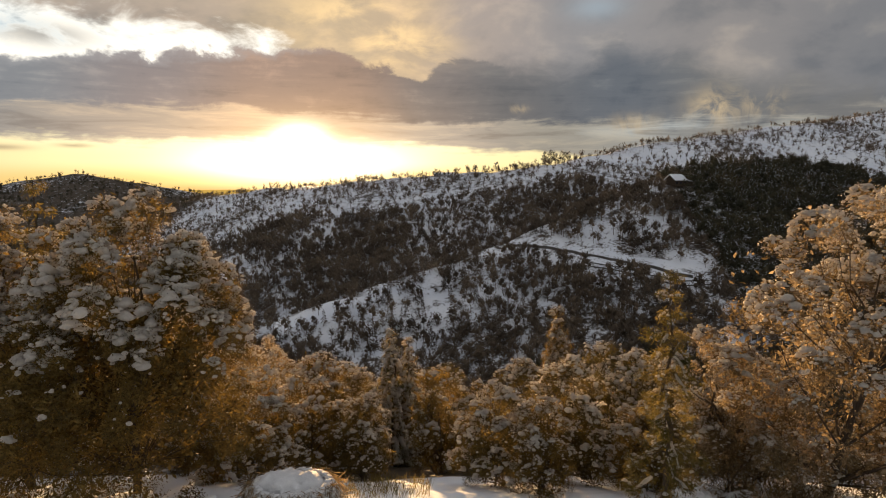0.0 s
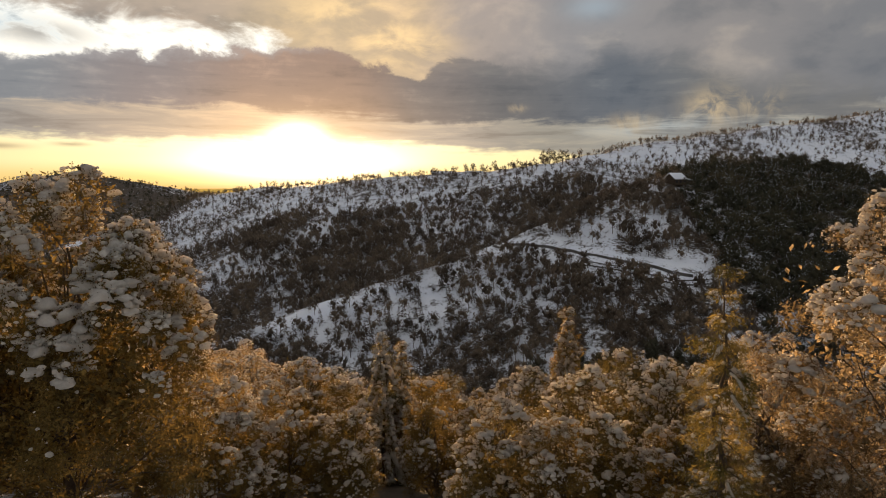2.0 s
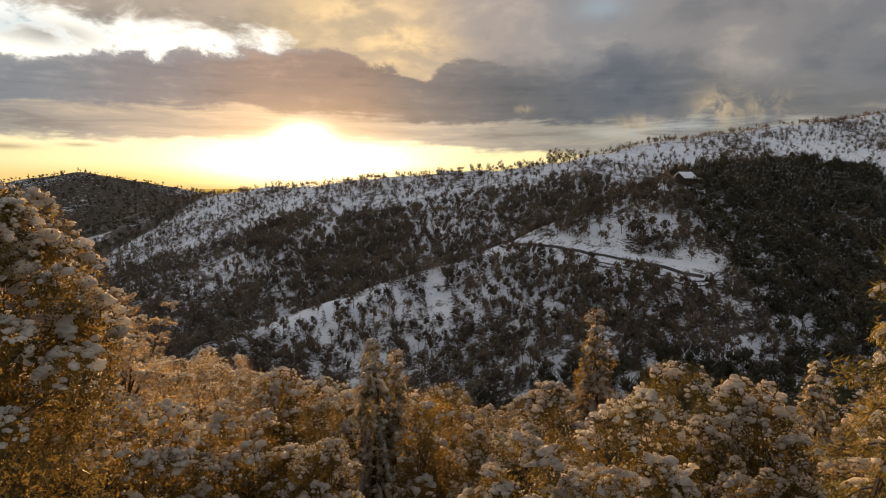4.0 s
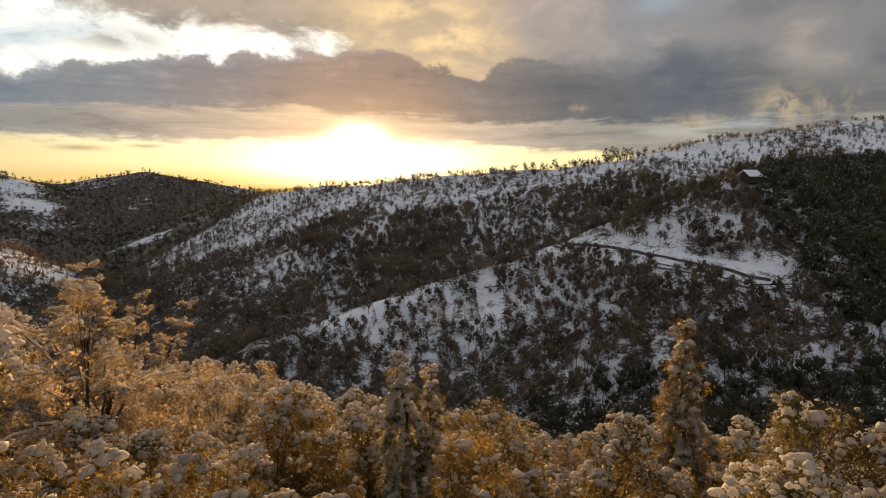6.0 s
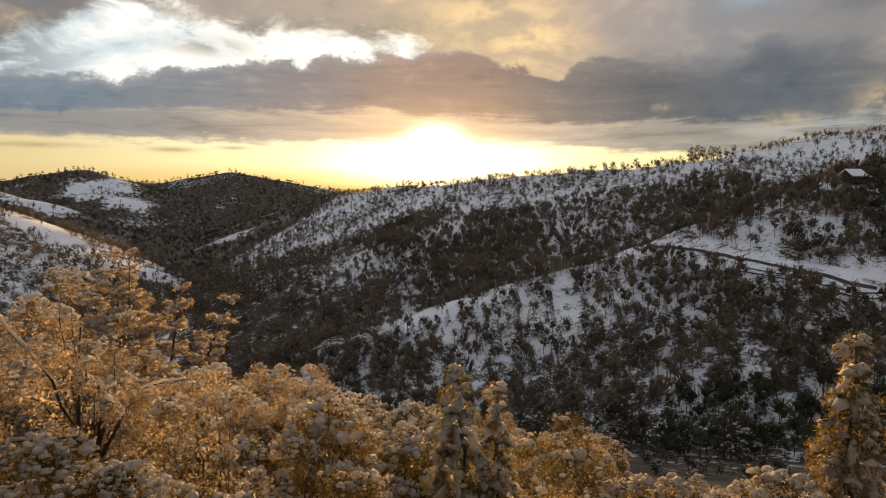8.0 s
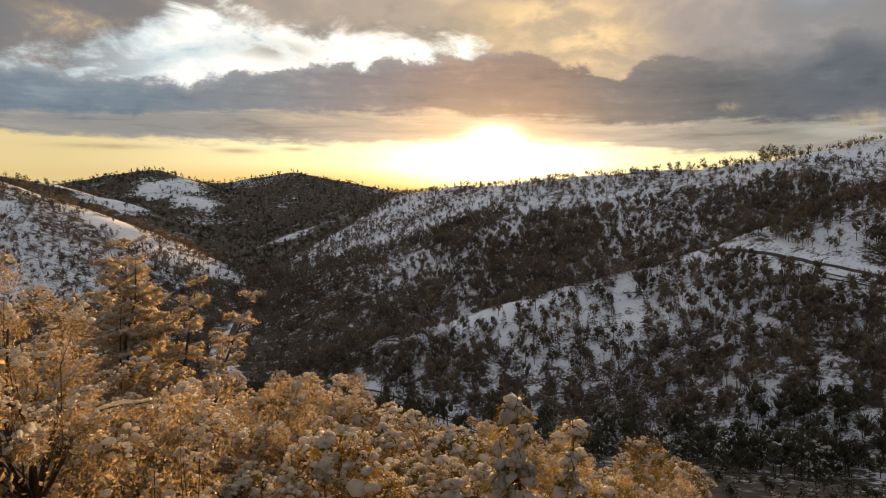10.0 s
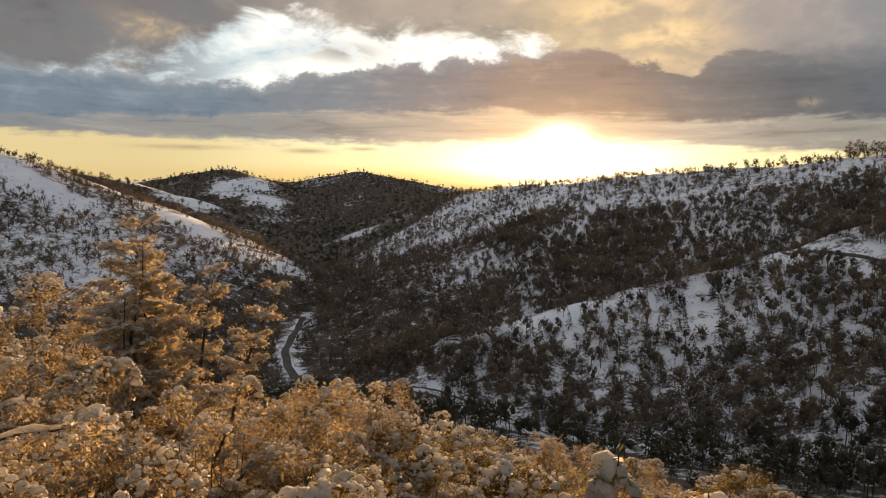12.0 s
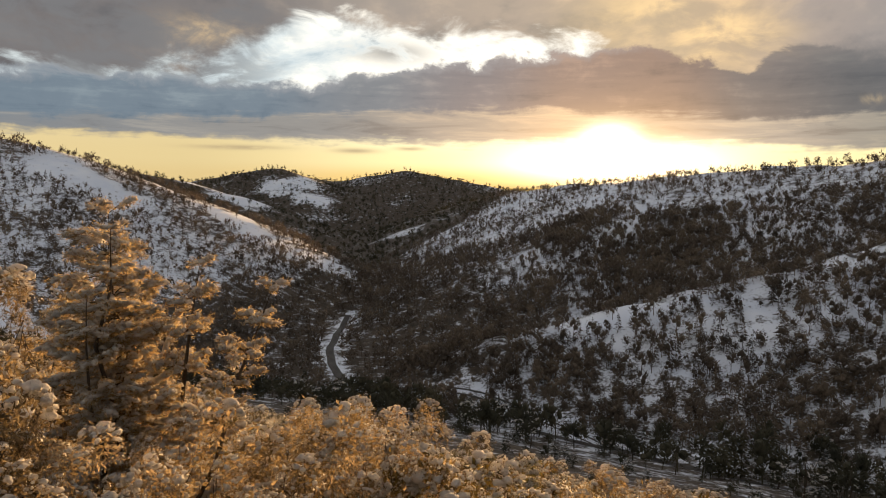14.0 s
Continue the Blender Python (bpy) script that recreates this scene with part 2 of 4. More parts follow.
M_SNOW = material("clinging_snow", [(0.66, 0.625, 0.575), (0.88, 0.845, 0.79)], 2.0, 0.7, 1.0, 0.56, 26, tint=((0.80, 0.78, 0.76), (1.05, 1.03, 1.0)))
M_HEAP = material("heaped_snow", [(0.70, 0.69, 0.68), (0.86, 0.85, 0.84)], 3.0, 0.75, 0.9, 0, 25)
M_LEAF = material("evergreen_leaf", [(0.046, 0.036, 0.014), (0.135, 0.099, 0.032), (0.28, 0.205, 0.068)], 1.5, 0.6, 0, 0.46, tint=((0.62, 0.64, 0.56), (1.35, 1.18, 0.95)))
M_NEEDLE = material("pine_needle", [(0.060, 0.058, 0.014), (0.16, 0.120, 0.032), (0.31, 0.225, 0.080)], 2.0, 0.6, 0, 0.56, tint=((0.8, 0.9, 0.8), (1.2, 1.05, 1.0)))
M_TWIG = material("frosted_twig", [(0.088, 0.063, 0.029), (0.24, 0.178, 0.092), (0.62, 0.50, 0.335)], 1.6, 0.75, 0, 0.62, tint=((0.62, 0.60, 0.58), (1.12, 1.05, 1.0)))
M_GOLD = material("frosted_needle", [(0.19, 0.130, 0.052), (0.43, 0.305, 0.145), (0.70, 0.54, 0.34)], 1.6, 0.75, 0, 0.70)
M_BARK = material("bark", [(0.040, 0.028, 0.018), (0.085, 0.06, 0.040)], 3.0, 0.9, 0.6)
M_WOODS = material("bare_wood", [(0.070, 0.054, 0.040), (0.140, 0.105, 0.074), (0.235, 0.175, 0.118)], 0.06, 0.85, 0, 0.15)
M_DARKNEEDLE = material("dark_needle", [(0.020, 0.022, 0.012), (0.040, 0.040, 0.020), (0.075, 0.062, 0.030)], 0.8, 0.7, 0, 0.3)
M_FARGREEN = material("far_evergreen", [(0.038, 0.037, 0.023), (0.068, 0.062, 0.037), (0.12, 0.098, 0.054)], 0.07, 0.8, 0, 0.25)
M_FARSNOW = material("far_snow", [(0.50, 0.51, 0.53), (0.70, 0.71, 0.74)], 0.2, 0.8, 0)


def ground_material():
    """Snow over brown litter and brush: the litter shows through under the woods and in wind-blown patches."""
    m = bpy.data.materials.new("snow_ground")
    m.use_nodes = True
    N, L = m.node_tree.nodes, m.node_tree.links
    b = N["Principled BSDF"]
    geo = N.new("ShaderNodeNewGeometry").outputs["Position"]

    def noise_(s, detail, rough_):
        n = N.new("ShaderNodeTexNoise")
        n.inputs["Scale"].default_value, n.inputs["Detail"].default_value, n.inputs["Roughness"].default_value = s, detail, rough_
        L.new(geo, n.inputs["Vector"])
        return n.outputs[0]

    def math_(op, p, q):
        n = N.new("ShaderNodeMath")
        n.operation = op
        for s, v in zip(n.inputs, (p, q)):
            if isinstance(v, (int, float)):
                s.default_value = v
            else:
                L.new(v, s)
        return n.outputs[0]

    def ramp(v, stops):
        n = N.new("ShaderNodeValToRGB")
        e = n.color_ramp.elements
        while len(e) < len(stops):
            e.new(0.5)
        for k, (p, c) in enumerate(stops):
            e[k].position, e[k].color = p, (*c, 1)
        L.new(v, n.inputs[0])
        return n.outputs[0]

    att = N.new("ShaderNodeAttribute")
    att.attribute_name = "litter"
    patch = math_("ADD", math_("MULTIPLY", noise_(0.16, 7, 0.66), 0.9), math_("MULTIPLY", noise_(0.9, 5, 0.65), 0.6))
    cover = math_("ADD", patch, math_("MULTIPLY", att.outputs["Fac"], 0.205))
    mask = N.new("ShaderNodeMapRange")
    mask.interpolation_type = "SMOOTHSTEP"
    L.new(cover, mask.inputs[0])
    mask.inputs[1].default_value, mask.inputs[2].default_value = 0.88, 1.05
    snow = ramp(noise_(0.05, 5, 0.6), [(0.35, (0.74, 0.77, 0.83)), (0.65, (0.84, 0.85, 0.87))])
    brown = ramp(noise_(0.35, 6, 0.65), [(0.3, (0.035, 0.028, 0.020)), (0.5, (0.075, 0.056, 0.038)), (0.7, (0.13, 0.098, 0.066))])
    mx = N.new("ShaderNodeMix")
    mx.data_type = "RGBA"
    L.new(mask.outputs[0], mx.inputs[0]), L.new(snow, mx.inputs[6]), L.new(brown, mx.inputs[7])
    L.new(mx.outputs[2], b.inputs["Base Color"])
    b.inputs["Roughness"].default_value, b.inputs["Specular IOR Level"].default_value = 0.75, 0.2
    bp = N.new("ShaderNodeBump")
    bp.inputs["Strength"].default_value, bp.inputs["Distance"].default_value = 0.5, 0.12
    L.new(noise_(1.4, 6, 0.6), bp.inputs["Height"])
    L.new(bp.outputs[0], b.inputs["Normal"])
    return m


M_GROUND = ground_material()


# ---- mesh helpers ----
def mesh_object(name, verts, faces, mat, parent=None, label="", smooth=False, mats=None, index=None):
    me = bpy.data.meshes.new(name)
    verts, faces = np.asarray(verts, dtype=np.float32), np.asarray(faces, dtype=np.int32)
    n, k = faces.shape
    me.vertices.add(len(verts)), me.loops.add(n * k), me.polygons.add(n)
    me.vertices.foreach_set("co", verts.ravel())
    me.loops.foreach_set("vertex_index", faces.ravel())
    me.polygons.foreach_set("loop_start", np.arange(0, n * k, k, dtype=np.int32))
    me.polygons.foreach_set("use_smooth", np.full(n, smooth))
    for m in mats or [mat]:
        me.materials.append(m)
    if index is not None:
        me.polygons.foreach_set("material_index", np.asarray(index, dtype=np.int32))
    me.update(calc_edges=True)
    ob = new(name, me)
    if parent:
        ob.parent = parent
    if label:
        ob["label"] = label
    return ob


def part(name, bm, mat, parent, label=""):
    me = bpy.data.meshes.new(name)
    bm.to_mesh(me), bm.free()
    me.materials.append(mat)
    ob = new(name, me)
    ob.parent = parent
    if label:
        ob["label"] = label
    return ob


def lattice(ix, iy, seed):
    h = np.sin(ix * 127.1 + iy * 311.7 + seed * 74.7) * 43758.5453
    return h - np.floor(h)


def smooth_noise(x, y, seed=0):
    ix, iy = np.floor(x), np.floor(y)
    fx, fy = x - ix, y - iy
    fx, fy = fx * fx * (3 - 2 * fx), fy * fy * (3 - 2 * fy)
    a, b = lattice(ix, iy, seed), lattice(ix + 1, iy, seed)
    c, d = lattice(ix, iy + 1, seed), lattice(ix + 1, iy + 1, seed)
    return (a + (b - a) * fx) * (1 - fy) + (c + (d - c) * fx) * fy


def fbm(x, y, size, octaves=4, seed=0):
    x, y = np.asarray(x, float) / size, np.asarray(y, float) / size
    s, amp, tot = 0, 1.0, 0
    for k in range(octaves):
        s = s + amp * smooth_noise(x * 2 ** k + 17.3 * k, y * 2 ** k - 9.1 * k, seed + k)
        tot += amp
        amp *= 0.5
    return s / tot - 0.5


# ---- the land ----
# crests of the ridges (x, y, z), with the fall of their flanks
RIDGES = [
    (0.50, 10, [(403, 520, 44.7), (319, 480, 41.1), (248, 440, 36.3), (171, 390, 26.6), (120, 345, 18.2), (88, 325, 6.1), (60, 322, -2.2), (29, 322, -13.0),
                (5, 315, -19.8), (-21, 305, -27.0), (-41, 295, -33.9), (-70, 280, -45.4), (-89, 265, -47.8), (-112, 245, -59.2)]),
    (0.33, 16, [(-275, 800, 9.8), (-148, 690, 17.0), (-75, 620, 23.3), (-3, 570, 28.1), (46, 560, 29.0), (86, 540, 33.7), (127, 560, 43.1), (198, 620, 56.2),
                (286, 680, 67.7), (374, 730, 81.0), (452, 770, 92.0), (529, 800, 103.9), (726, 850, 128.3)]),
    (0.36, 10, [(-69, 540, 11.7), (-91, 470, -7.2), (-114, 430, -20.5), (-143, 400, -35.1), (-165, 375, -47.1), (-188, 350, -61.7)]),
    (0.36, 14, [(-131, 640, 6.4), (-207, 660, -9.6), (-272, 670, -23.2), (-338, 680, -33.6), (-388, 680, -52.9), (-420, 670, -68.7)]),
    (0.36, 20, [(-808, 1100, 27.0), (-740, 1100, 23.8), (-676, 1110, 33.7), (-626, 1136, 43.9), (-581, 1150, 34.5), (-543, 1170, 29.5), (-497, 1200, 19.3), (-458, 1250, 9.0)]),
    (0.40, 14, [(-932, 900, 19.5), (-826, 930, 39.0), (-780, 950, 44.3), (-703, 930, 24.3), (-624, 900, -6.6), (-561, 870, -33.6)]),
    (0.40, 10, [(-567, 300, 56.7), (-517, 330, 45.2), (-493, 340, 41.2), (-463, 350, 26.7), (-440, 365, 12.4), (-405, 385, -4.1), (-364, 400, -16.2),
                (-334, 415, -30.8), (-305, 425, -38.6), (-287, 435, -47.0), (-273, 438, -57.1)]),
    (0.36, 14, [(-747, 500, 52.6), (-737, 540, 37.7), (-708, 570, 30.5), (-648, 600, 19.0), (-578, 620, 1.4), (-518, 630, -19.5)]),
]


def near_slope(x, y):
    """The hillside under the camera: a shelf that breaks off downhill."""
    s = y - 18.0
    drop = 0.37 * (s + np.sqrt(s * s + 9.0)) / 2
    return 7.7 - drop + fbm(x, y, 9, 3, 5) * 0.8 * np.clip((y - 14) / 8, 0.25, 1) + fbm(x, y, 1.8, 3, 6) * 0.35 * np.clip((24 - y) / 4, 0, 1)


def height(x, y):
    x, y = np.asarray(x, float), np.asarray(y, float)
    layers = [near_slope(x, y), -60 + 0.10 * np.clip(x, -60, 300) + 0 * y]
    for fall, round_, crest in RIDGES:
        best = np.full(x.shape, -1e9)
        for (ax, ay, az), (bx, by, bz) in zip(crest[:-1], crest[1:]):
            dx, dy = bx - ax, by - ay
            t = np.clip(((x - ax) * dx + (y - ay) * dy) / (dx * dx + dy * dy), 0, 1)
            d = np.hypot(x - ax - t * dx, y - ay - t * dy)
            best = np.maximum(best, az + t * (bz - az) - fall * (np.sqrt(d * d + round_ * round_) - round_))
        layers.append(best)
    top = np.max(layers, axis=0)
    k = 4.0
    z = top + k * np.log(sum(np.exp((l - top) / k) for l in layers)) - 0.0
    rough = np.clip((np.hypot(x, y) - 80) / 150, 0, 1)
    return z + rough * (fbm(x, y, 70, 4, 11) * 9.0 + fbm(x, y, 22, 3, 31) * 2.2)


# open snow: x, y, half width, half depth
CLEAR = [(76, 303, 27, 14), (99, 294, 12, 14), (24, 314, 10, 6), (-37, 284, 9, 6), (-66, 272, 12, 9), (31, 232, 6, 20), (112, 222, 26, 8),
         (86, 267, 20, 7), (-80, 445, 13, 22), (-83, 488, 13, 16), (-122, 397, 16, 9), (-134, 350, 11, 13), (-345, 640, 22, 26), (-281, 541, 9, 18), (-215, 600, 16, 16),
         (-335, 402, 60, 17), (-280, 405, 24, 14), (-420, 330, 45, 14), (-700, 895, 46, 44), (-640, 862, 42, 30), (-580, 620, 60, 24), (330, 690, 40, 16), (130, 550, 40, 14)]


def open_ground(x, y):
    c = np.zeros(np.shape(x))
    x, y = x + 40 * fbm(x, y, 30, 3, 92), y + 40 * fbm(x, y, 30, 3, 93)
    for a, b, rx, ry in CLEAR:
        c = np.maximum(c, 1.25 - np.hypot((x - a) / rx, (y - b) / ry))
    return np.clip(c * 1.5 + 2.2 * fbm(x, y, 20, 4, 91) * (c > 0), 0, 0.86)


# stretches of wood: x0, x1, y0, y1, cover, seed
STRETCH = [(-130, 112, 215, 470, 0.86, 1), (-260, 200, 80, 215, 0.85, 2), (-300, 560, 340, 860, 0.72, 3), (-640, -130, 215, 470, 1.05, 4), (-1250, -280, 470, 1350, 1.25, 5), (112, 330, 215, 400, 0.95, 6)]


def tree_cover(x, y, cover, seed):
    return cover + 1.7 * fbm(x, y, 46, 4, seed) + 0.5 * np.clip((-36 - height(x, y)) / 12, 0, 1) * np.clip((-75 - x) / 30, 0, 1) + 0.35 * np.clip((x - 5) / 20, 0, 1) * np.clip((262 - y) / 25, 0, 1) + 0.5 * np.clip((x - 112) / 20, 0, 1) * (seed == 6) - (1.05 * cover) * open_ground(x, y)


# the creek road and the valley road keep the trees and brush off
CREEK = [(-213, 339), (-198, 308), (-184, 281), (-165, 257), (-145, 238), (-128, 231), (-115, 232), (-100, 233), (-88, 231), (-75, 229), (-61, 224), (-50, 216), (-40, 208)]


SPUR_ROAD = [(50, 330), (36, 327), (27, 322), (26, 316), (33, 309), (42, 300), (54, 291), (66, 279), (78, 268), (88, 262), (99, 258)]


def beside_road(x, y):
    best = np.full(np.shape(x), 1e9)
    for (ax, ay), (bx, by) in (*zip(CREEK[:-1], CREEK[1:]), *zip(SPUR_ROAD[:-1], SPUR_ROAD[1:])):
        dx, dy = bx - ax, by - ay
        t = np.clip(((x - ax) * dx + (y - ay) * dy) / (dx * dx + dy * dy), 0, 1)
        best = np.minimum(best, np.hypot(x - ax - t * dx, y - ay - t * dy))
    return best


def steps(start, near, stop, size, growth):
    out, p = [start], start
    while p < stop:
        p += size if p < near else max(size, (p - near + size / growth) * growth)
        out.append(min(p, stop))
    return out


side = steps(0.0, 26.0, 4700.0, 0.7, 0.026)
gx = np.array([-v for v in side[:0:-1]] + side)
gy = np.array([-4700.0, -2500.0, -1200.0, -500.0, -200.0, -80.0, -30.0, -10.0] + steps(0.0, 62.0, 4700.0, 0.7, 0.019))
GX, GY = np.meshgrid(gx, gy)
verts = np.stack([GX, GY, height(GX, GY)], -1).reshape(-1, 3)
nx = len(gx)
ii = (np.arange(len(gy) - 1)[:, None] * nx + np.arange(nx - 1)[None]).ravel()
ground = mesh_object("ground", verts, np.stack([ii, ii + 1, ii + nx + 1, ii + nx], -1), M_GROUND, smooth=True)
tagged(ground, "snow-covered hillsides and valley with bare brown patches", "ground", kind="structure")
lit = np.zeros(GX.shape)
for x0, x1, y0, y1, cover, seed in STRETCH:
    inside = (GX > x0) & (GX < x1) & (GY > y0) & (GY < y1)
    lit = np.where(inside, np.clip(tree_cover(GX, GY, cover, seed) * (0.95 if seed == 1 else 1.5 if seed == 5 else 1.0), 0, 1.9 if seed == 5 else 1.1), lit)
# brushy floor under the thicket
lit = np.where((GY > 23) & (GY < 205) & (np.abs(GX) < 260), np.clip((GY - 23) / 4, 0, 1) * (1.7 - 0.35 * np.clip((GY - 130) / 40, 0, 1)), lit)
# extra litter colour darkens the creek bottom under its woods
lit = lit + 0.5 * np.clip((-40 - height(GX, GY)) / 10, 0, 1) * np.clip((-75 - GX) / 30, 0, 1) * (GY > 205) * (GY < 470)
# the shaded flank and foot of the spur are darkened in the ground colour too
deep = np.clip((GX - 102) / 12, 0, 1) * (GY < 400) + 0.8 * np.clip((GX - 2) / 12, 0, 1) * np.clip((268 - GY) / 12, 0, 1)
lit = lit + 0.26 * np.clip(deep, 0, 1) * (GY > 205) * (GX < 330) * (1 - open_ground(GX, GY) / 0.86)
lit = np.where(beside_road(GX, GY) < 6.0, np.minimum(lit, 0.65), lit)
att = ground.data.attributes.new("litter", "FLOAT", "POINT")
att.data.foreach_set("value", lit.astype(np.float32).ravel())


# ---- plants ----
PHI = (1 + 5 ** 0.5) / 2
ICO_V = np.array([(-1, PHI, 0), (1, PHI, 0), (-1, -PHI, 0), (1, -PHI, 0), (0, -1, PHI), (0, 1, PHI), (0, -1, -PHI), (0, 1, -PHI),
                  (PHI, 0, -1), (PHI, 0, 1), (-PHI, 0, -1), (-PHI, 0, 1)]) / math.hypot(1, PHI)
ICO_F = np.array([(a, b, c) for a in range(12) for b in range(a + 1, 12) for c in range(b + 1, 12)
                  if max(np.linalg.norm(ICO_V[a] - ICO_V[b]), np.linalg.norm(ICO_V[b] - ICO_V[c]), np.linalg.norm(ICO_V[a] - ICO_V[c])) < 1.1])
for k, f in enumerate(ICO_F):
    p, q, r = ICO_V[f]
    if np.dot(np.cross(q - p, r - p), p) < 0:
        ICO_F[k] = f[::-1]


def refine(v, f0):
    v, f, mid = [tuple(p) for p in v], [], {}
    for a, b, c in f0:
        def half(i, j):
            key = (min(i, j), max(i, j))
            if key not in mid:
                m = (np.array(v[i]) + np.array(v[j])) / 2
                v.append(tuple(m / np.linalg.norm(m)))
                mid[key] = len(v) - 1
            return mid[key]
        ab, bc, ca = half(a, b), half(b, c), half(c, a)
        f += [(a, ab, ca), (b, bc, ab), (c, ca, bc), (ab, bc, ca)]
    return np.array(v), np.array(f)


ICO2_V, ICO2_F = refine(ICO_V, ICO_F)
ICO3_V, ICO3_F = refine(ICO2_V, ICO2_F)
ICO4_V, ICO4_F = refine(ICO3_V, ICO3_F)


class Shape:
    """Collects triangles."""
    def __init__(self):
        self.v, self.f, self.n = [], [], 0

    def add(self, v, f):
        self.v.append(np.asarray(v, float).reshape(-1, 3)), self.f.append(np.asarray(f, int).reshape(-1, 3) + self.n)
        self.n += len(self.v[-1])

    def blobs(self, rng, centres, sizes, flat=0.6, fine=False, droop=None):
        """Lumps, one to a centre, uneven and flattened."""
        bv, bf = (ICO2_V, ICO2_F) if fine else (ICO_V, ICO_F)
        n = len(centres)
        if not n:
            return
        s = np.asarray(sizes)[:, None, None]
        if fine:
            wob = 1 + rng.uniform(-0.07, 0.07, (n, len(bv), 1))
            for freq, amp in ((2.2, 0.20), (4.5, 0.17), (8.0, 0.10)):
                wob = wob + amp * np.sin(np.einsum("vk,nk->nv", bv, rng.normal(0, freq, (n, 3))) + rng.uniform(0, 6.3, (n, 1)))[..., None]
        else:
            wob = 1 + rng.uniform(-0.30, 0.30, (n, len(bv), 1))
        v = bv[None] * wob * s
        a = rng.uniform(0, 6.3, n)
        el = rng.uniform(0.9, 1.5, n)
        x = v[..., 0] * el[:, None]
        y = v[..., 1] / el[:, None] ** 0.5
        z = v[..., 2] * flat
        if droop is not None:
            z = z - droop * np.hypot(x, y) ** 2 / np.asarray(sizes)[:, None]
        c, d = np.cos(a)[:, None], np.sin(a)[:, None]
        v = np.stack([x * c - y * d, x * d + y * c, z], -1) + np.asarray(centres)[:, None]
        f = bf[None] + (np.arange(n) * len(bv))[:, None, None]
        self.add(v, f)

    def leaves(self, rng, centres, length, width, up=None, spread=1.0):
        """Pointed leaves of two triangles, folded a little; up: mean direction of each."""
        n = len(centres)
        d = rng.normal(0, 1, (n, 3)) * spread
        if up is not None:
            d = d + up
        d /= np.linalg.norm(d, axis=1)[:, None] + 1e-9
        s = np.cross(d, rng.normal(0, 1, (n, 3)))
        s /= np.linalg.norm(s, axis=1)[:, None] + 1e-9
        l = (length * rng.uniform(0.6, 1.3, n))[:, None]
        w = (width * rng.uniform(0.6, 1.3, n))[:, None]
        c = np.asarray(centres)
        nrm = np.cross(d, s)
        v = np.stack([c, c + d * l * 0.5 + s * w, c + d * l, c + d * l * 0.5 - s * w + nrm * w * 0.5], 1)
        k = (np.arange(n) * 4)[:, None]
        self.add(v, np.concatenate([k + (0, 1, 2), k + (0, 2, 3)]))

    def tube(self, pts, radii, sides=5):
        pts = np.asarray(pts, float)
        m = len(pts)
        ang = np.arange(sides) * 2 * math.pi / sides
        t = np.gradient(pts, axis=0)
        t /= np.linalg.norm(t, axis=1)[:, None] + 1e-9
        ref = np.where(np.abs(t[:, 2:3]) > 0.9, (1.0, 0, 0), (0, 0, 1.0))
        a = np.cross(t, ref)
        a /= np.linalg.norm(a, axis=1)[:, None] + 1e-9
        b = np.cross(t, a)
        r = np.asarray(radii, float)[:, None, None]
        v = pts[:, None] + r * (np.cos(ang)[None, :, None] * a[:, None] + np.sin(ang)[None, :, None] * b[:, None])
        f = []
        for i in range(m - 1):
            for j in range(sides):
                p, q = i * sides + j, i * sides + (j + 1) % sides
                f += [(p, q, q + sides), (p, q + sides, p + sides)]
        self.add(v, f)

    def data(self):
        return np.concatenate(self.v), np.concatenate(self.f)


def put_part(name, shape, mat, parent, label="", smooth=False):
    v, f = shape.data()
    return mesh_object(name, v, f, mat, parent, label, smooth)


def bend(rng, a, b, n=5, sway=0.12, sag=0.0):
    a, b = np.asarray(a, float), np.asarray(b, float)
    t = np.linspace(0, 1, n)[:, None]
    p = a + (b - a) * t
    ln = np.linalg.norm(b - a)
    off = rng.normal(0, sway * ln * 0.3, (n, 3)) * np.sin(t * math.pi)
    p = p + off
    p[:, 2] += -sag * ln * (t[:, 0] ** 2) + sag * ln * t[:, 0] * 0.6
    return p


def finish(top, wood, limb, leafy, white, mat, leaf_name, leaf_label, label):
    put_part("trunk", wood, M_BARK, top)
    tagged(put_part("branchwork", limb, M_BARK, top, "thin dark branches"), kind="stuff")
    tagged(put_part(leaf_name, leafy, mat, top, leaf_label), kind="stuff")
    tagged(put_part("snow_cover", white, M_SNOW, top, "clumps of clinging snow", True), kind="stuff")
    tagged(top, label, "tree", "trees on the near slope")
    return top


class Knobs:
    """A smooth uneven function over directions, at two scales."""
    def __init__(self, rng, k=3.0, fine=0.6):
        self.w = np.concatenate([rng.normal(0, k, (5, 3)), rng.normal(0, k * 3.2, (6, 3))])
        self.p = rng.uniform(0, 6.3, 11)
        self.a = np.array([1.0] * 5 + [fine] * 6) / 5

    def __call__(self, d):
        return (np.sin(d @ self.w.T + self.p) * self.a).sum(1)


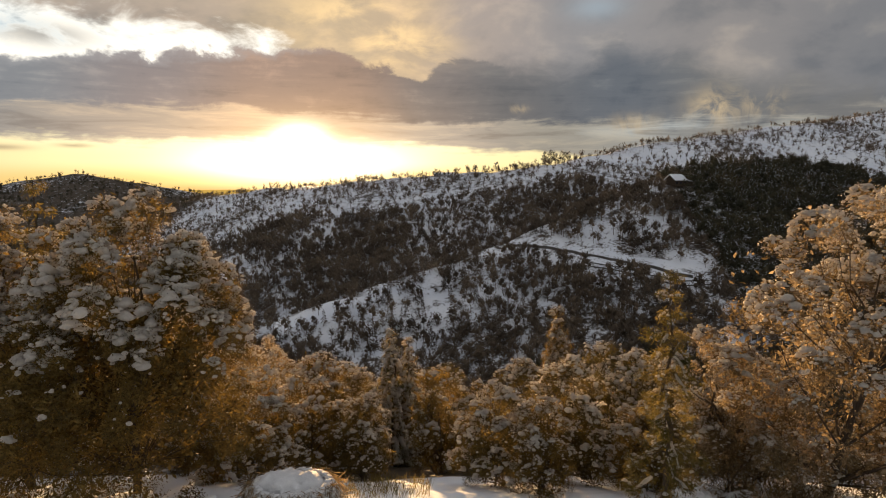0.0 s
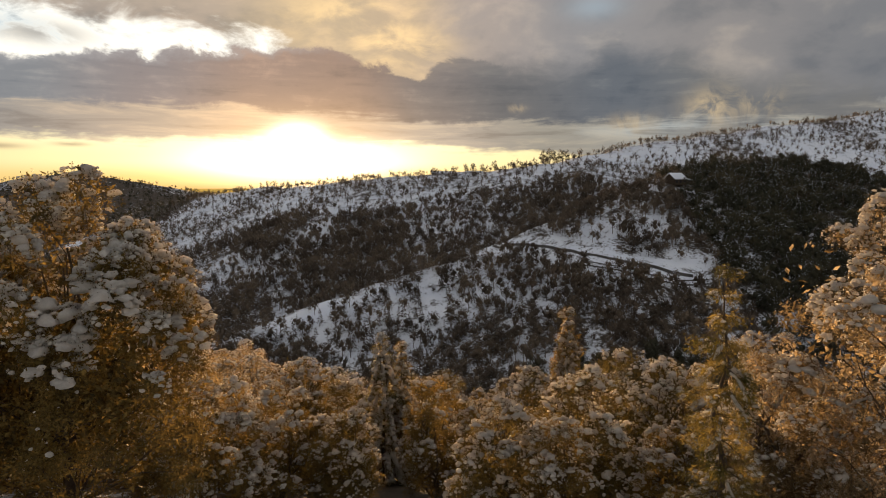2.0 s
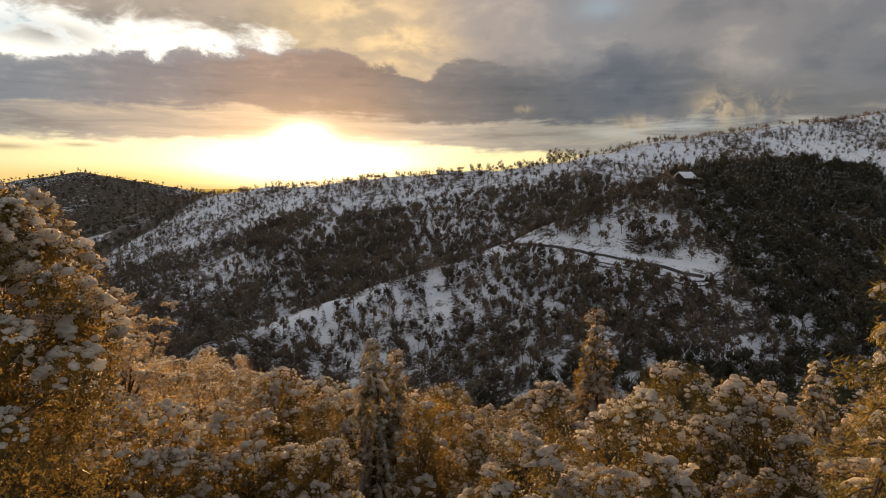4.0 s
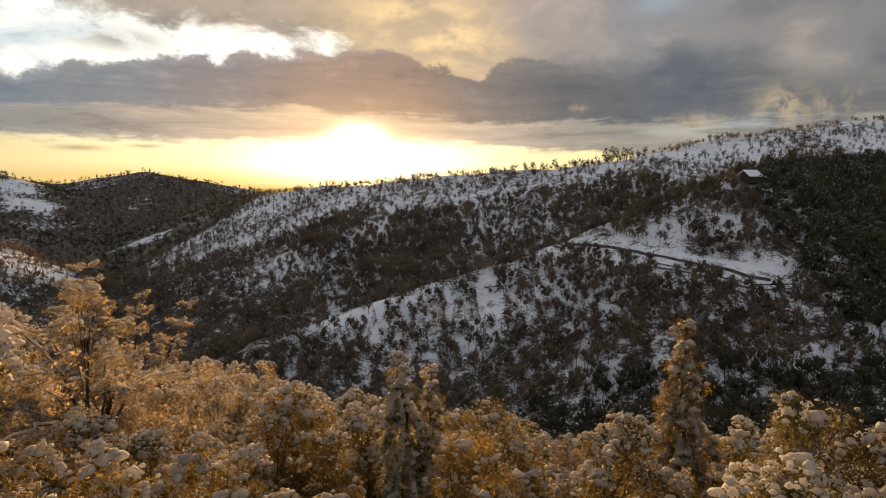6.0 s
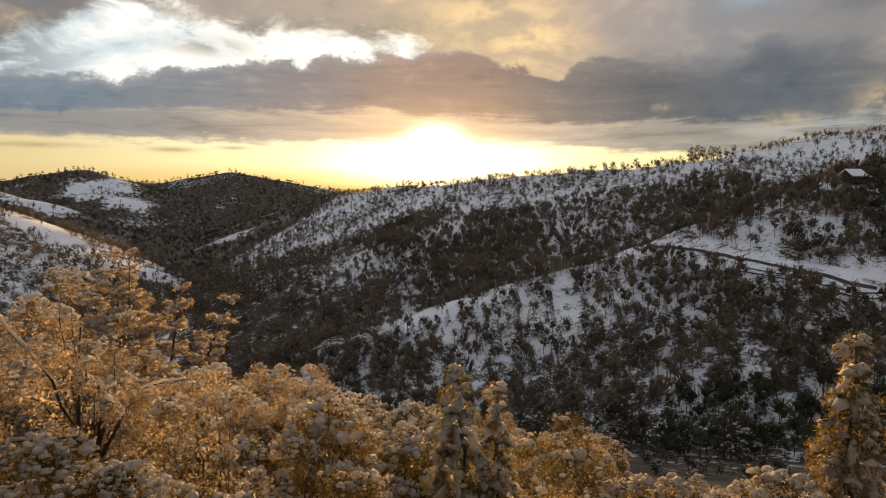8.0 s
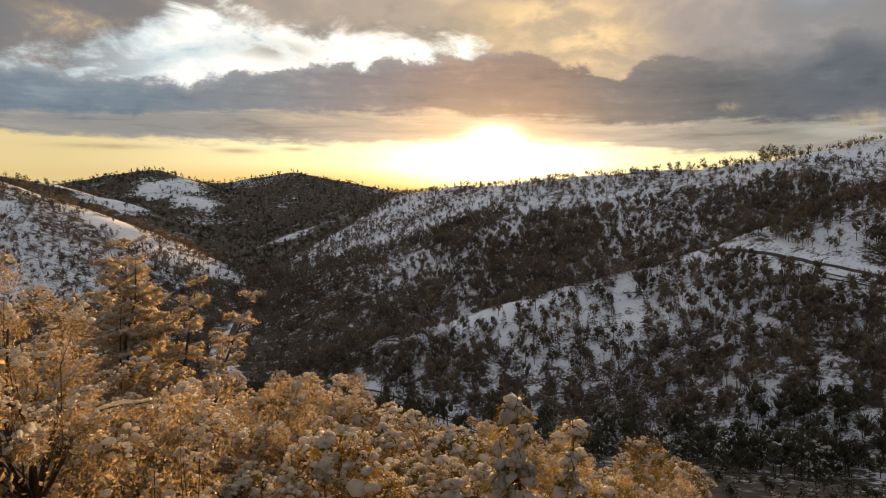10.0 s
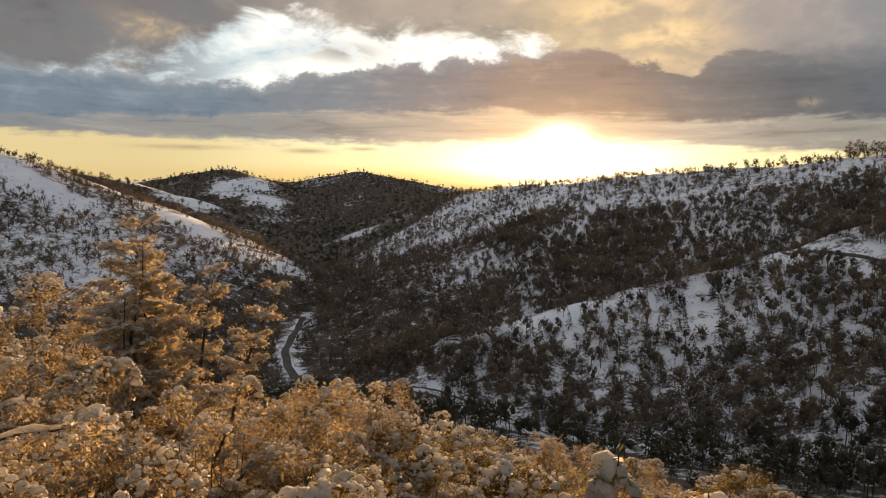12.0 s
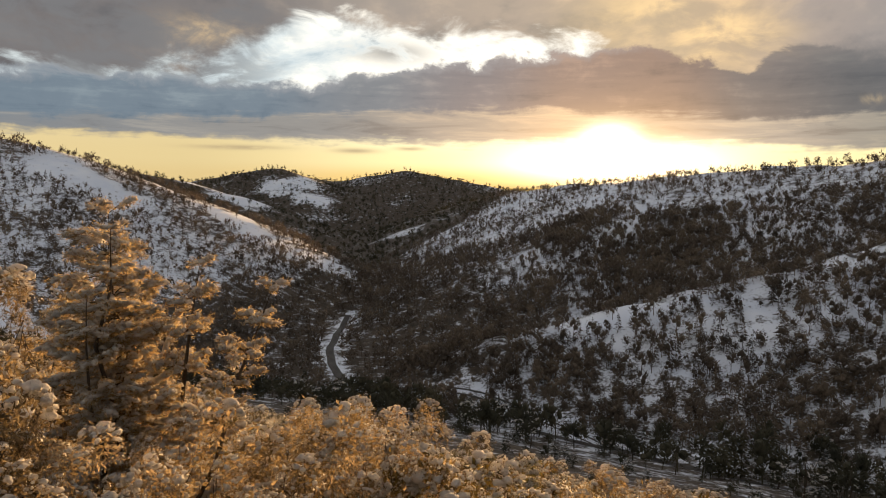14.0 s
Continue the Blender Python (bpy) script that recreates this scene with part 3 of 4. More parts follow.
def clump(rng, leafy, white, c, r, leaves, leaf, snow=1.0, core=True, thin=0.36, lumps=9, grain=0.045, flat=0.82, rich=True):
    """A knobbly drooping dome of leaves round a dense heart, with a thick broken crust of snow on its upper side."""
    knob, cold = Knobs(rng), Knobs(rng, 3.4, 1.3)

    def skin(d, f):
        p = d * (r * f * (0.86 + 0.26 * knob(d)))[:, None] * (1, 1, flat)
        p[:, 2] -= 0.42 * r * np.clip(np.hypot(d[:, 0], d[:, 1]) - 0.55, 0, 1)
        return p + c

    def lies(d):
        return d[:, 2] * 0.85 + 0.95 * cold(d) + rng.normal(0, 0.13, len(d))

    d = rng.normal(0, 1, (leaves, 3))
    d[:, 2] = d[:, 2] * 0.9 + 0.1
    d /= np.linalg.norm(d, axis=1)[:, None]
    p = skin(d, 1.0)
    p += (c - p) * (rng.uniform(-0.22, 1.0, (leaves, 1)) * (0.45 if core else 0.75))
    leafy.leaves(rng, p, leaf, leaf * thin, d * 0.7 - (0, 0, 0.6), 0.9)
    if core:
        leafy.leaves(rng, c + rng.normal(0, 0.27, (70, 3)) * r, r * 0.28, r * 0.05)
    if snow > 0.04:
        # pillows of snow lie over the upper side, sag at their edges and leave hollows between them
        d = rng.normal(0, 1, (340, 3))
        d /= np.linalg.norm(d, axis=1)[:, None]
        lie = lies(d)
        cut = np.quantile(lie, 1 - min(0.45, 0.235 * snow))
        d = d[lie > cut][:int(12 + 46 * snow)]
        # twiggy crowns hold smaller lumps than leafy ones
        k, whole = (len(d) // 3, 1.0) if thin > 0.2 else (len(d) // 5, 0.82)
        white.blobs(rng, skin(d[:k], 0.92), whole * r * rng.uniform(0.09, 0.22, k), 0.66, rich, 0.1)
        white.blobs(rng, skin(d[k:], 0.96), r * rng.uniform(0.03, 0.11, len(d) - k), 0.70, False, 0.1)
        m = int(lumps * (r / 0.42) ** 1.6 * 4)
        d = rng.normal(0, 1, (m, 3))
        d /= np.linalg.norm(d, axis=1)[:, None]
        lie = lies(d)
        d = d[(lie > cut - 0.30) & (lie < cut + 0.9)]
        k = len(d) * 2 // 3
        white.blobs(rng, skin(d[:k], 1.01), grain * rng.uniform(0.45, 1.2, k), 0.8, False, 0.1)
        e = np.repeat(d[k:], 4, 0)
        white.leaves(rng, skin(e, 1.0) + rng.normal(0, 0.03, e.shape), min(leaf, 0.06) * 0.8, min(leaf, 0.06) * 0.2, e * (1, 1, 0.3) - (0, 0, 0.3), 0.7)


def broadleaf(name, seed, high, wide, clumps, label, size=0.8, leaves=240, leaf=0.06, snow=0.85, bare=0.25, lean=0.06, mat=None, core=True, thin=0.36, lumps=9, grain=0.055, limbs=1.0, spread=4, crown="olive-gold leaves", line=0.0, rich=True, sleeved=0):
    """An evergreen broadleaf tree bowed under snow, leafy to the ground."""
    rng = np.random.default_rng(seed)
    top = new(name)
    wood, limb, leafy, white = Shape(), Shape(), Shape(), Shape()
    tilt = rng.normal(0, lean, 2)
    stems = 1 if high > 6.5 else 3
    tops = []
    for k in range(stems):
        foot = np.array([*rng.normal(0, 0.15 * (stems > 1), 2), -0.4])
        tip = np.array([tilt[0] * high, tilt[1] * high, high * 0.8]) + rng.normal(0, 0.22 * (stems > 1) * wide, 3) * (1, 1, 0.3)
        pts = bend(rng, foot, tip, 7, 0.2)
        tops.append(pts)
        wood.tube(pts, np.linspace(0.016 * high, 0.003 * high, 7) / (1 + 0.5 * (stems > 1)) * limbs, 6)
    # the crown is a few overlapping rounded masses; drooping clumps lie over them like shingles
    masses = [(np.array((0.0, 0.0, 0.50 * high)), np.array((wide * 0.66, wide * 0.66, 0.50 * high)))]
    for k in range(spread):
        a, sh = k * 2.4 + rng.uniform(-0.5, 0.5), rng.uniform(0.42, 0.88)
        rad = wide * rng.uniform(0.30, 0.46)
        off = wide * rng.uniform(0.34, 0.56)
        masses.append((np.array((math.cos(a) * off, math.sin(a) * off, sh * high * 0.52)), np.array((rad, rad, sh * high * 0.5))))
    area = np.array([m[1][0] * m[1][2] for m in masses])
    for (mc, mr), share in zip(masses, area / area.sum()):
        n = int(clumps * share) + 2
        for q in range(n):
            dz = 1 - 1.75 * (q + 0.3) / n
            a = q * 2.39996 + rng.uniform(-0.5, 0.5)
            s = math.sqrt(max(0.0, 1 - dz * dz))
            d = np.array((math.cos(a) * s, math.sin(a) * s, dz))
            c = mc + d * mr * rng.uniform(0.90, 1.03)
            if any(((c - oc) / orad) @ ((c - oc) / orad) < 0.55 for oc, orad in masses):
                continue
            r = size * rng.uniform(0.5, 1.42)
            c = c + np.append(tilt * c[2], 0) - (0, 0, r * 0.5)
            c[2] = max(0.25, c[2])
            load = snow * min(1.0, max(0.0, 0.30 + 0.75 * dz + rng.normal(0, 0.32))) * (1.0 if rng.uniform() > bare else 0.3)
            if line:
                load *= min(1.0, max(0.06, (c[2] / high - line) / 0.22))
            f = (r / size) ** 1.6
            clump(rng, leafy, white, c, r, int(leaves * f), leaf, load, core, thin, lumps, grain, rich=rich)
            if q % 2 == 0:
                t = tops[q % stems]
                limb.tube(bend(rng, t[min(6, max(1, int(6 * c[2] / high * 0.8)))], c, 4, 0.25, 0.06), np.array([0.026, 0.018, 0.012, 0.005]) * limbs, 4)
        heart = rng.normal(0, 0.27, (int((9000 if high > 7.5 and thin > 0.2 else 1100) * share) + 30, 3))
        heart *= np.minimum(1.0, 0.72 / np.linalg.norm(heart, axis=1))[:, None]
        leafy.leaves(rng, mc + heart * mr, 0.17, 0.040)
    # long limbs that reach out of the crown under a ridge of snow
    for k in range(sleeved):
        a, h = k * 2.4 + rng.uniform(-0.4, 0.4), rng.uniform(0.35, 0.72)
        out = wide * rng.uniform(0.85, 1.25)
        tip = np.array((math.cos(a) * out, math.sin(a) * out, high * min(1.0, h + rng.uniform(0.02, 0.28))))
        pts = bend(rng, tops[k % stems][3], tip, 10, 0.07)
        w = np.linspace(0, 1, 10)
        pts[:, 2] += (np.sin(w * math.pi * 1.15) * 0.22 * out)
        limb.tube(pts, np.linspace(0.050, 0.012, 10), 5)
        white.tube(pts[3:] + (0, 0, 0.04), np.array([0.015, 0.04, 0.05, 0.055, 0.05, 0.045, 0.025]) * rng.uniform(0.6, 1.3, 7), 6)
        for q in pts[4:]:
            clump(rng, leafy, white, q - (0, 0, 0.12), 0.24, leaves // 4, leaf, 0.7, False, thin, 5, 0.04)
    return finish(top, wood, limb, leafy, white, mat or M_LEAF, "crown", crown, label)


def conifer(name, seed, high, wide, label, tiers=10, boughs=5, taper=0.8, sag=0.35, tops=1, sleeves=0.85, tuft=7, needle=0.13, low=0.12, caked=1.0, lift=0.0, fine=8, mat=None, loose=0.45, drop=0.15, stray=0.2):
    """A young pine or fir: boughs weighed down by sleeves of snow, needles hanging below them."""
    rng = np.random.default_rng(seed)
    top = new(name)
    wood, limb, leafy, white = Shape(), Shape(), Shape(), Shape()
    for s in range(tops):
        shift = np.array([*rng.normal(0, 0.42 * wide * (tops > 1), 2), 0]) if s else np.zeros(3)
        hh = high * (1 if s == 0 else rng.uniform(0.80, 0.97))
        start = low if s == 0 else 0.3
        wood.tube(bend(rng, shift * 0.2 + (0, 0, -0.4), shift + (0, 0, hh), 8, 0.05), np.linspace(0.015 * hh, 0.006, 8), 6)
        count = tiers if s == 0 else tiers // 2
        for k in range(count):
            h = start + (0.985 - start) * (k / (count - 1)) ** 0.9
            reach = wide * (1.03 - h) ** taper * (1 if s == 0 else 0.5) + 0.10
            m = boughs if h < 0.9 else 3
            for j in range(m):
                a = j * 2 * math.pi / m + k * 1.1 + rng.uniform(-0.45, 0.45)
                rr = reach * rng.uniform(0.55, 1.15)
                root = shift * h + (0, 0, h * hh)
                tip = root + (math.cos(a) * rr, math.sin(a) * rr, rr * (rng.uniform(-stray, stray) - drop + lift))
                pts = bend(rng, root, tip, 6, 0.12, sag)
                limb.tube(pts, np.linspace(0.006 + 0.010 * rr, 0.004, 6), 4)
                n = max(4, int(rr * fine))
                t = np.sqrt(rng.uniform(0.05, 1.0, n))
                i = np.clip((t * 5).astype(int), 0, 4)
                w = (t * 5 - i)[:, None]
                side = rng.normal(0, 1, (n, 3)) * (0.04 + 0.16 * rr * (1.15 - t))[:, None] * (1, 1, 0.35)
                p = pts[i] * (1 - w) + pts[i + 1] * w + side
                lp = np.repeat(p, tuft, 0) + rng.normal(0, 0.05, (n * tuft, 3))
                leafy.leaves(rng, lp, needle, 0.0085, np.array([math.cos(a), math.sin(a), -0.9 + 2.2 * lift]) * 0.9)
                if rng.uniform() < sleeves:
                    rad = rng.uniform(0.035, 0.075, 6) * (0.5 + 0.5 * min(rr, 1.3)) * caked * np.array([0.5, 0.9, 1.1, 1.2, 1.0, 0.45])
                    white.tube((pts + (0, 0, 0.02) + rng.normal(0, 0.012, (6, 3)))[2:], rad[2:], 5)
                    white.add(pts[-1] + ICO_V * rad[-2] * (1, 1, 0.8), ICO_F)
                    if caked > 1.4:
                        lump = rng.uniform(0, 1, (4, 1))
                        white.blobs(rng, pts[2] * (1 - lump) + pts[5] * lump + rng.normal(0, 0.02, (4, 3)), rad[3] * rng.uniform(0.5, 1.0, 4), 0.75, True, 0.2)
                ok = rng.uniform(0, 1, n) < loose
                white.blobs(rng, p[ok] + (0, 0, 0.03), rng.uniform(0.035, 0.085, ok.sum()) * caked, 0.55, False, 0.3)
    return finish(top, wood, limb, leafy, white, mat or M_NEEDLE, "needle_crown", "golden-green needles", label)


PLACED = []


def stand(ob, x, y, high, turn=0.0, room=1.3):
    """A copy of a tree on the slope, as high as given."""
    k = high / HEIGHT[ob.name]
    made = copy_thing(ob, pose(0, 0, 0))
    made.matrix_world = pose(x, y, float(height(x, y)) - 0.05, 0, 0, turn) @ Matrix.Diagonal((k, k, k, 1))
    PLACED.append((x, y, room))
    return made


HEIGHT = {}


def pattern(ob, high):
    HEIGHT[ob.name] = high
    return ob


OAK = pattern(broadleaf("snowy_oak", 1, 8.0, 3.7, 190, "broad evergreen oak bowed under thick clumps of snow", 0.62, 820, 0.048, 1.5, 0.1, lumps=12, grain=0.05, spread=7, line=0.42), 8.0)
BUSH = [pattern(broadleaf("snowy_shrub_oak", 7, 5.0, 1.8, 48, "bushy shrub oak under rounded clumps of snow", 0.50, 520, 0.044, 1.0, 0.25, lumps=12, spread=3), 5.0),
        pattern(broadleaf("leafy_shrub_oak", 8, 5.4, 1.6, 46, "upright shrub oak with traces of snow on olive leaves", 0.46, 520, 0.044, 0.55, 0.45, lumps=9, spread=3), 5.4),
        pattern(broadleaf("spreading_shrub_oak", 9, 4.2, 2.1, 48, "low spreading shrub oak loaded with snow", 0.54, 520, 0.044, 1.15, 0.1, lumps=13, spread=4), 4.2)]
FARBUSH = [pattern(broadleaf("slope_oak", 17, 5.0, 1.8, 34, "rounded oak with snow-capped clumps lower on the slope", 0.52, 70, 0.08, 1.0, lumps=2, grain=0.08, rich=False), 5.0),
           pattern(broadleaf("golden_oak", 18, 5.4, 1.7, 34, "golden-leaved oak dusted with snow lower on the slope", 0.50, 76, 0.08, 0.8, 0.35, lumps=2, grain=0.08, rich=False), 5.4)]
PINE = pattern(conifer("snowy_pine", 2, 6.0, 1.35, "slender young pine with snow-laden drooping boughs", 14, 5, 0.85, 0.75, fine=24, tuft=24, caked=1.6, drop=0.85, needle=0.11, sleeves=0.7, loose=0.45), 6.0)
FIR = pattern(conifer("snow_caked_fir", 4, 6.4, 1.4, "pointed young fir caked with snow among oaks", 14, 5, 0.85, 0.8, caked=1.7, fine=24, tuft=24, drop=0.9, needle=0.12, sleeves=0.8), 6.4)
SLIM_PINE = pattern(conifer("slender_pine", 12, 6.0, 1.0, "slender golden-needled pine with a little snow", 12, 6, 0.8, 0.4, fine=22, tuft=22, caked=0.8, drop=0.35, needle=0.10, sleeves=0.3, loose=0.25), 6.0)
LIMBED = pattern(broadleaf("limbed_frosted_tree", 36, 8.4, 2.5, 62, "frosted tree with long curved limbs ridged with snow", 0.50, 520, 0.085, 0.7, 0.35, limbs=0.8, mat=M_TWIG, core=False, thin=0.08, lumps=8, spread=5, crown="frosted golden twigs", sleeved=8), 8.4)
TALL_PINE = pattern(conifer("spreading_pine", 5, 11.2, 3.2, "tall many-topped pine with frosted spreading boughs", 17, 7, 0.60, 0.05, 7, 0.9, 15, 0.11, 0.12, 1.2, 0.42, 20, M_GOLD, 0.9, stray=0.5), 11.2)
FROST = [pattern(broadleaf("frosted_tree", 6, 6.4, 2.2, 54, "leafless tree furred with golden frost and snow", 0.50, 520, 0.070, 1.05, 0.2, limbs=0.5, mat=M_TWIG, thin=0.10, lumps=16, grain=0.032, spread=5, crown="frosted golden twigs", sleeved=4), 6.4),
         pattern(broadleaf("frosted_shrub", 16, 5.6, 1.9, 42, "many-stemmed shrub with frosted golden twigs", 0.50, 500, 0.070, 1.05, 0.2, limbs=0.5, mat=M_TWIG, thin=0.11, lumps=16, grain=0.032, spread=4, crown="frosted golden twigs"), 5.6)]
FROST_OAK = pattern(broadleaf("frosted_oak", 3, 7.6, 3.3, 140, "broad oak with every twig sleeved in golden-lit snow", 0.50, 520, 0.060, 1.6, 0.05, mat=M_TWIG, thin=0.13, lumps=18, grain=0.04, spread=7, crown="frosted golden twigs", line=0.22), 7.6)
VALLEY = [pattern(conifer("valley_fir", 40, 9.0, 1.9, "dark fir lightly dusted with snow by the valley road", 11, 5, 0.85, 0.3, 1, 0.1, 4, 0.26, 0.08, 0.9, fine=3.5, mat=M_DARKNEEDLE, loose=0.12), 9.0),
          pattern(broadleaf("valley_oak", 41, 6.5, 2.7, 22, "dark evergreen oak in the valley with traces of snow", 0.9, 52, 0.17, 0.4, 0.5, mat=M_DARKNEEDLE, lumps=0, grain=0.12, crown="dark leaves"), 6.5)]

# the belt of trees along the edge of the shelf
stand(OAK, -7.3, 20.0, 8.3, 20, 2.8), stand(OAK, -11.0, 21.4, 8.4, 140, 2.8), stand(BUSH[2], -5.3, 23.2, 3.9, 250, 1.6)
stand(SLIM_PINE, -13.4, 26.0, 11.0, 0, 1.5), stand(SLIM_PINE, 6.4, 17.0, 6.1, 10, 0.9)
stand(FROST_OAK, 11.0, 19.0, 8.9, 0, 1.2), stand(FROST[1], 10.1, 18.5, 3.6, 30, 0.8), stand(FROST[1], 12.3, 18.7, 3.4, 130, 0.8), stand(FROST[1], 9.6, 20.6, 4.4, 230, 0.8), stand(FROST_OAK, 14.6, 20.4, 9.0, 120, 2.4), stand(FROST[0], 8.9, 19.2, 4.8, 40, 1.0)
for x, y, h, k in ((-1.6, 25.0, 3.4, 0), (-4.0, 26.2, 4.0, 2), (2.9, 21.6, 3.3, 2), (5.0, 22.4, 4.3, 0), (7.1, 26.0, 5.2, 1), (7.8, 23.4, 4.7, 0), (1.0, 28.0, 4.6, 1),
                   (4.0, 20.2, 3.0, 0), (-2.6, 28.2, 4.2, 1)):
    stand(BUSH[k], x, y, h, x * 57)
# firs, saplings and shrubs of the middle slope
stand(FIR, -1.1, 31.8, 6.5, 0, 1.2), stand(PINE, -0.4, 32.8, 6.2, 90, 0.8), stand(PINE, 6.4, 31.6, 7.3, 70, 1.2), stand(FROST[1], -6.7, 31.2, 5.9, 0, 0.8)
stand(LIMBED, -9.9, 30.5, 8.2, 200, 1.8)
for x, y, h, k in ((-4.5, 33.0, 5.5, 0), (1.0, 33.4, 5.1, 1), (2.9, 34.0, 4.1, 2), (4.4, 29.0, 4.8, 0), (9.9, 27.0, 4.5, 2), (-6.4, 27.6, 4.0, 0), (-5.0, 35.4, 5.6, 1),
                   (-4.1, 40.0, 5.7, 0), (0.2, 38.0, 5.1, 1), (3.1, 39.0, 3.8, 0), (4.9, 38.0, 3.7, 2), (5.8, 35.6, 4.1, 1), (-3.4, 37.0, 4.9, 2), (-8.0, 28.4, 4.4, 0)):
    stand(BUSH[k], x, y, h, x * 71 + y)
stand(PINE, 7.9, 29.0, 5.4, 30, 0.8), stand(PINE, 9.2, 29.4, 5.0, 200, 0.8), stand(PINE, 12.9, 30.0, 5.5, 100, 1.0)
# the western side and the lower edge
stand(TALL_PINE, -16.8, 41.6, 11.0, 0, 2.6)
for x, y, h, k in ((-11.3, 42.0, 6.8, 1), (-9.2, 42.4, 7.0, 0), (-11.8, 45.0, 7.0, 1), (-13.6, 45.2, 6.8, 0), (-10.3, 46.4, 7.2, 1), (-12.6, 39.6, 6.6, 0), (-10.4, 36.2, 6.2, 1),
                   (-12.4, 35.4, 6.7, 0), (-6.4, 53.9, 6.5, 0), (-8.2, 38.6, 6.0, 1), (-15.0, 37.0, 6.6, 1), (-18.5, 37.5, 7.0, 0), (-4.6, 52.4, 6.0, 1), (-20.5, 40.0, 9.0, 0), (-23.5, 44.0, 9.5, 0), (-14.2, 33.5, 6.4, 0), (-9.8, 33.6, 5.6, 1), (-14.0, 48.5, 7.0, 1), (-2.6, 50.5, 5.6, 0), (-12.0, 53.0, 6.2, 0)):
    stand(FROST[k], x, y, h, x * 37 + y)
stand(FIR, -10.1, 51.0, 6.0, 20, 1.0), stand(PINE, -9.0, 52.4, 6.0, 50, 1.0), stand(BUSH[0], -8.6, 43.4, 6.2, 90), stand(BUSH[2], -7.9, 46.2, 5.8, 10)

# the shelf at the top: a snow-buried shrub, snowy logs, dry grass
def buried_shrub(x, y, r, seed):
    rng = np.random.default_rng(seed)
    top = new("buried_shrub")
    twig, white = Shape(), Shape()
    knob = Knobs(rng, 2.0)
    f = ICO4_F[ICO4_V[ICO4_F][:, :, 2].min(1) > -0.1]
    white.add(ICO4_V * (r * (0.90 + 0.17 * knob(ICO4_V)))[:, None] * (1.15, 0.95, 0.85) + rng.normal(0, 0.03, ICO4_V.shape), f)
    a = rng.uniform(0, 6.3, 1600)
    d = np.stack([np.cos(a), np.sin(a), rng.uniform(-0.1, 0.9, 1600)], -1)
    d /= np.linalg.norm(d, axis=1)[:, None]
    twig.leaves(rng, d * r * (1.22, 1.0, 0.92), 0.34, 0.010, d * (0.5, 0.5, 0.2) - (0, 0, 0.9), 0.5)
    white.blobs(rng, d * r * rng.uniform(0.9, 0.97, (1600, 1)) * (1.17, 0.97, 0.87), rng.uniform(0.02, 0.085, 1600), 0.6)
    tagged(put_part("twig_heap", twig, M_TWIG, top, "bent frosted stems"), kind="stuff")
    put_part("snow_cap", white, M_HEAP, top, "rounded cap of snow", True)
    top.matrix_world = pose(x, y, float(height(x, y)), 0, 0, 0)
    tagged(top, "low shrub buried under a rounded cap of snow", "shrub", "shrubs on the shelf")


def snowy_log(x, y, length, r, turn, seed):
    rng = np.random.default_rng(seed)
    top = new("snowy_log")
    wood, white = Shape(), Shape()
    pts = bend(rng, (-length / 2, 0, r * 0.7), (length / 2, 0, r * 1.1), 7, 0.08)
    wood.tube(pts, np.full(7, r) * rng.uniform(0.85, 1.1, 7), 9)
    white.tube(pts + (0, 0, r * 0.55), np.full(7, r * 0.85) * rng.uniform(0.7, 1.2, 7), 9)
    put_part("stem", wood, M_BARK, top)
    put_part("snow_cap", white, M_HEAP, top, "thick ridge of snow", True)
    top.matrix_world = pose(x, y, float(height(x, y)), 0, 0, turn)
    tagged(top, "fallen dark log under a thick ridge of snow", "log", "logs on the shelf")


buried_shrub(-2.6, 18.6, 1.1, 51), buried_shrub(7.6, 18.3, 0.6, 52)
snowy_log(8.3, 18.7, 1.9, 0.16, 8, 53), snowy_log(12.0, 17.8, 1.6, 0.14, 160, 54), snowy_log(-5.2, 17.8, 1.8, 0.10, 40, 55)
rng = np.random.default_rng(5)
grass = Shape()
gx_, gy_ = rng.uniform(-1.6, 0.9, 900), rng.uniform(18.6, 21.5, 900)
grass.leaves(rng, np.stack([gx_, gy_, height(gx_, gy_) - 0.02], -1), 0.38, 0.006, np.array((0.1, 0, 1.6)), 0.5)
gx_, gy_ = rng.uniform(9.0, 12.5, 700), rng.uniform(19.2, 21.0, 700)
grass.leaves(rng, np.stack([gx_, gy_, height(gx_, gy_) - 0.02], -1), 0.35, 0.007, np.array((0.1, 0, 1.2)), 0.6)
v, f = grass.data()
tagged(mesh_object("dry_grass", v, f, M_NEEDLE), "dry golden grass standing out of the snow", "grass", kind="stuff")

# single trees along the foot of the slope
rng = np.random.default_rng(9)
stand(VALLEY[0], 3.6, 113.0, 10.0, 0, 2.0), stand(VALLEY[0], 8.5, 118.0, 8.5, 60, 2.0)
for attempt in range(900):
    y, a = rng.uniform(74, 215), rng.uniform(-58, 34)
    x = y * math.tan(radians(a)) if a > -45 else -y * rng.uniform(1.0, 1.5)
    if any((x - p) ** 2 + (y - q) ** 2 < (2.2 + r) ** 2 for p, q, r in PLACED) or rng.uniform() < 0.35:
        continue
    low = y < 155 and -40 < a < 22
    stand(VALLEY[int(low or rng.uniform() < 0.55)], x, y, rng.uniform(1.8, 3.2) if low else rng.uniform(5.0, 9.5), rng.uniform(0, 360), 1.8)
    if len(PLACED) > 230:
        break

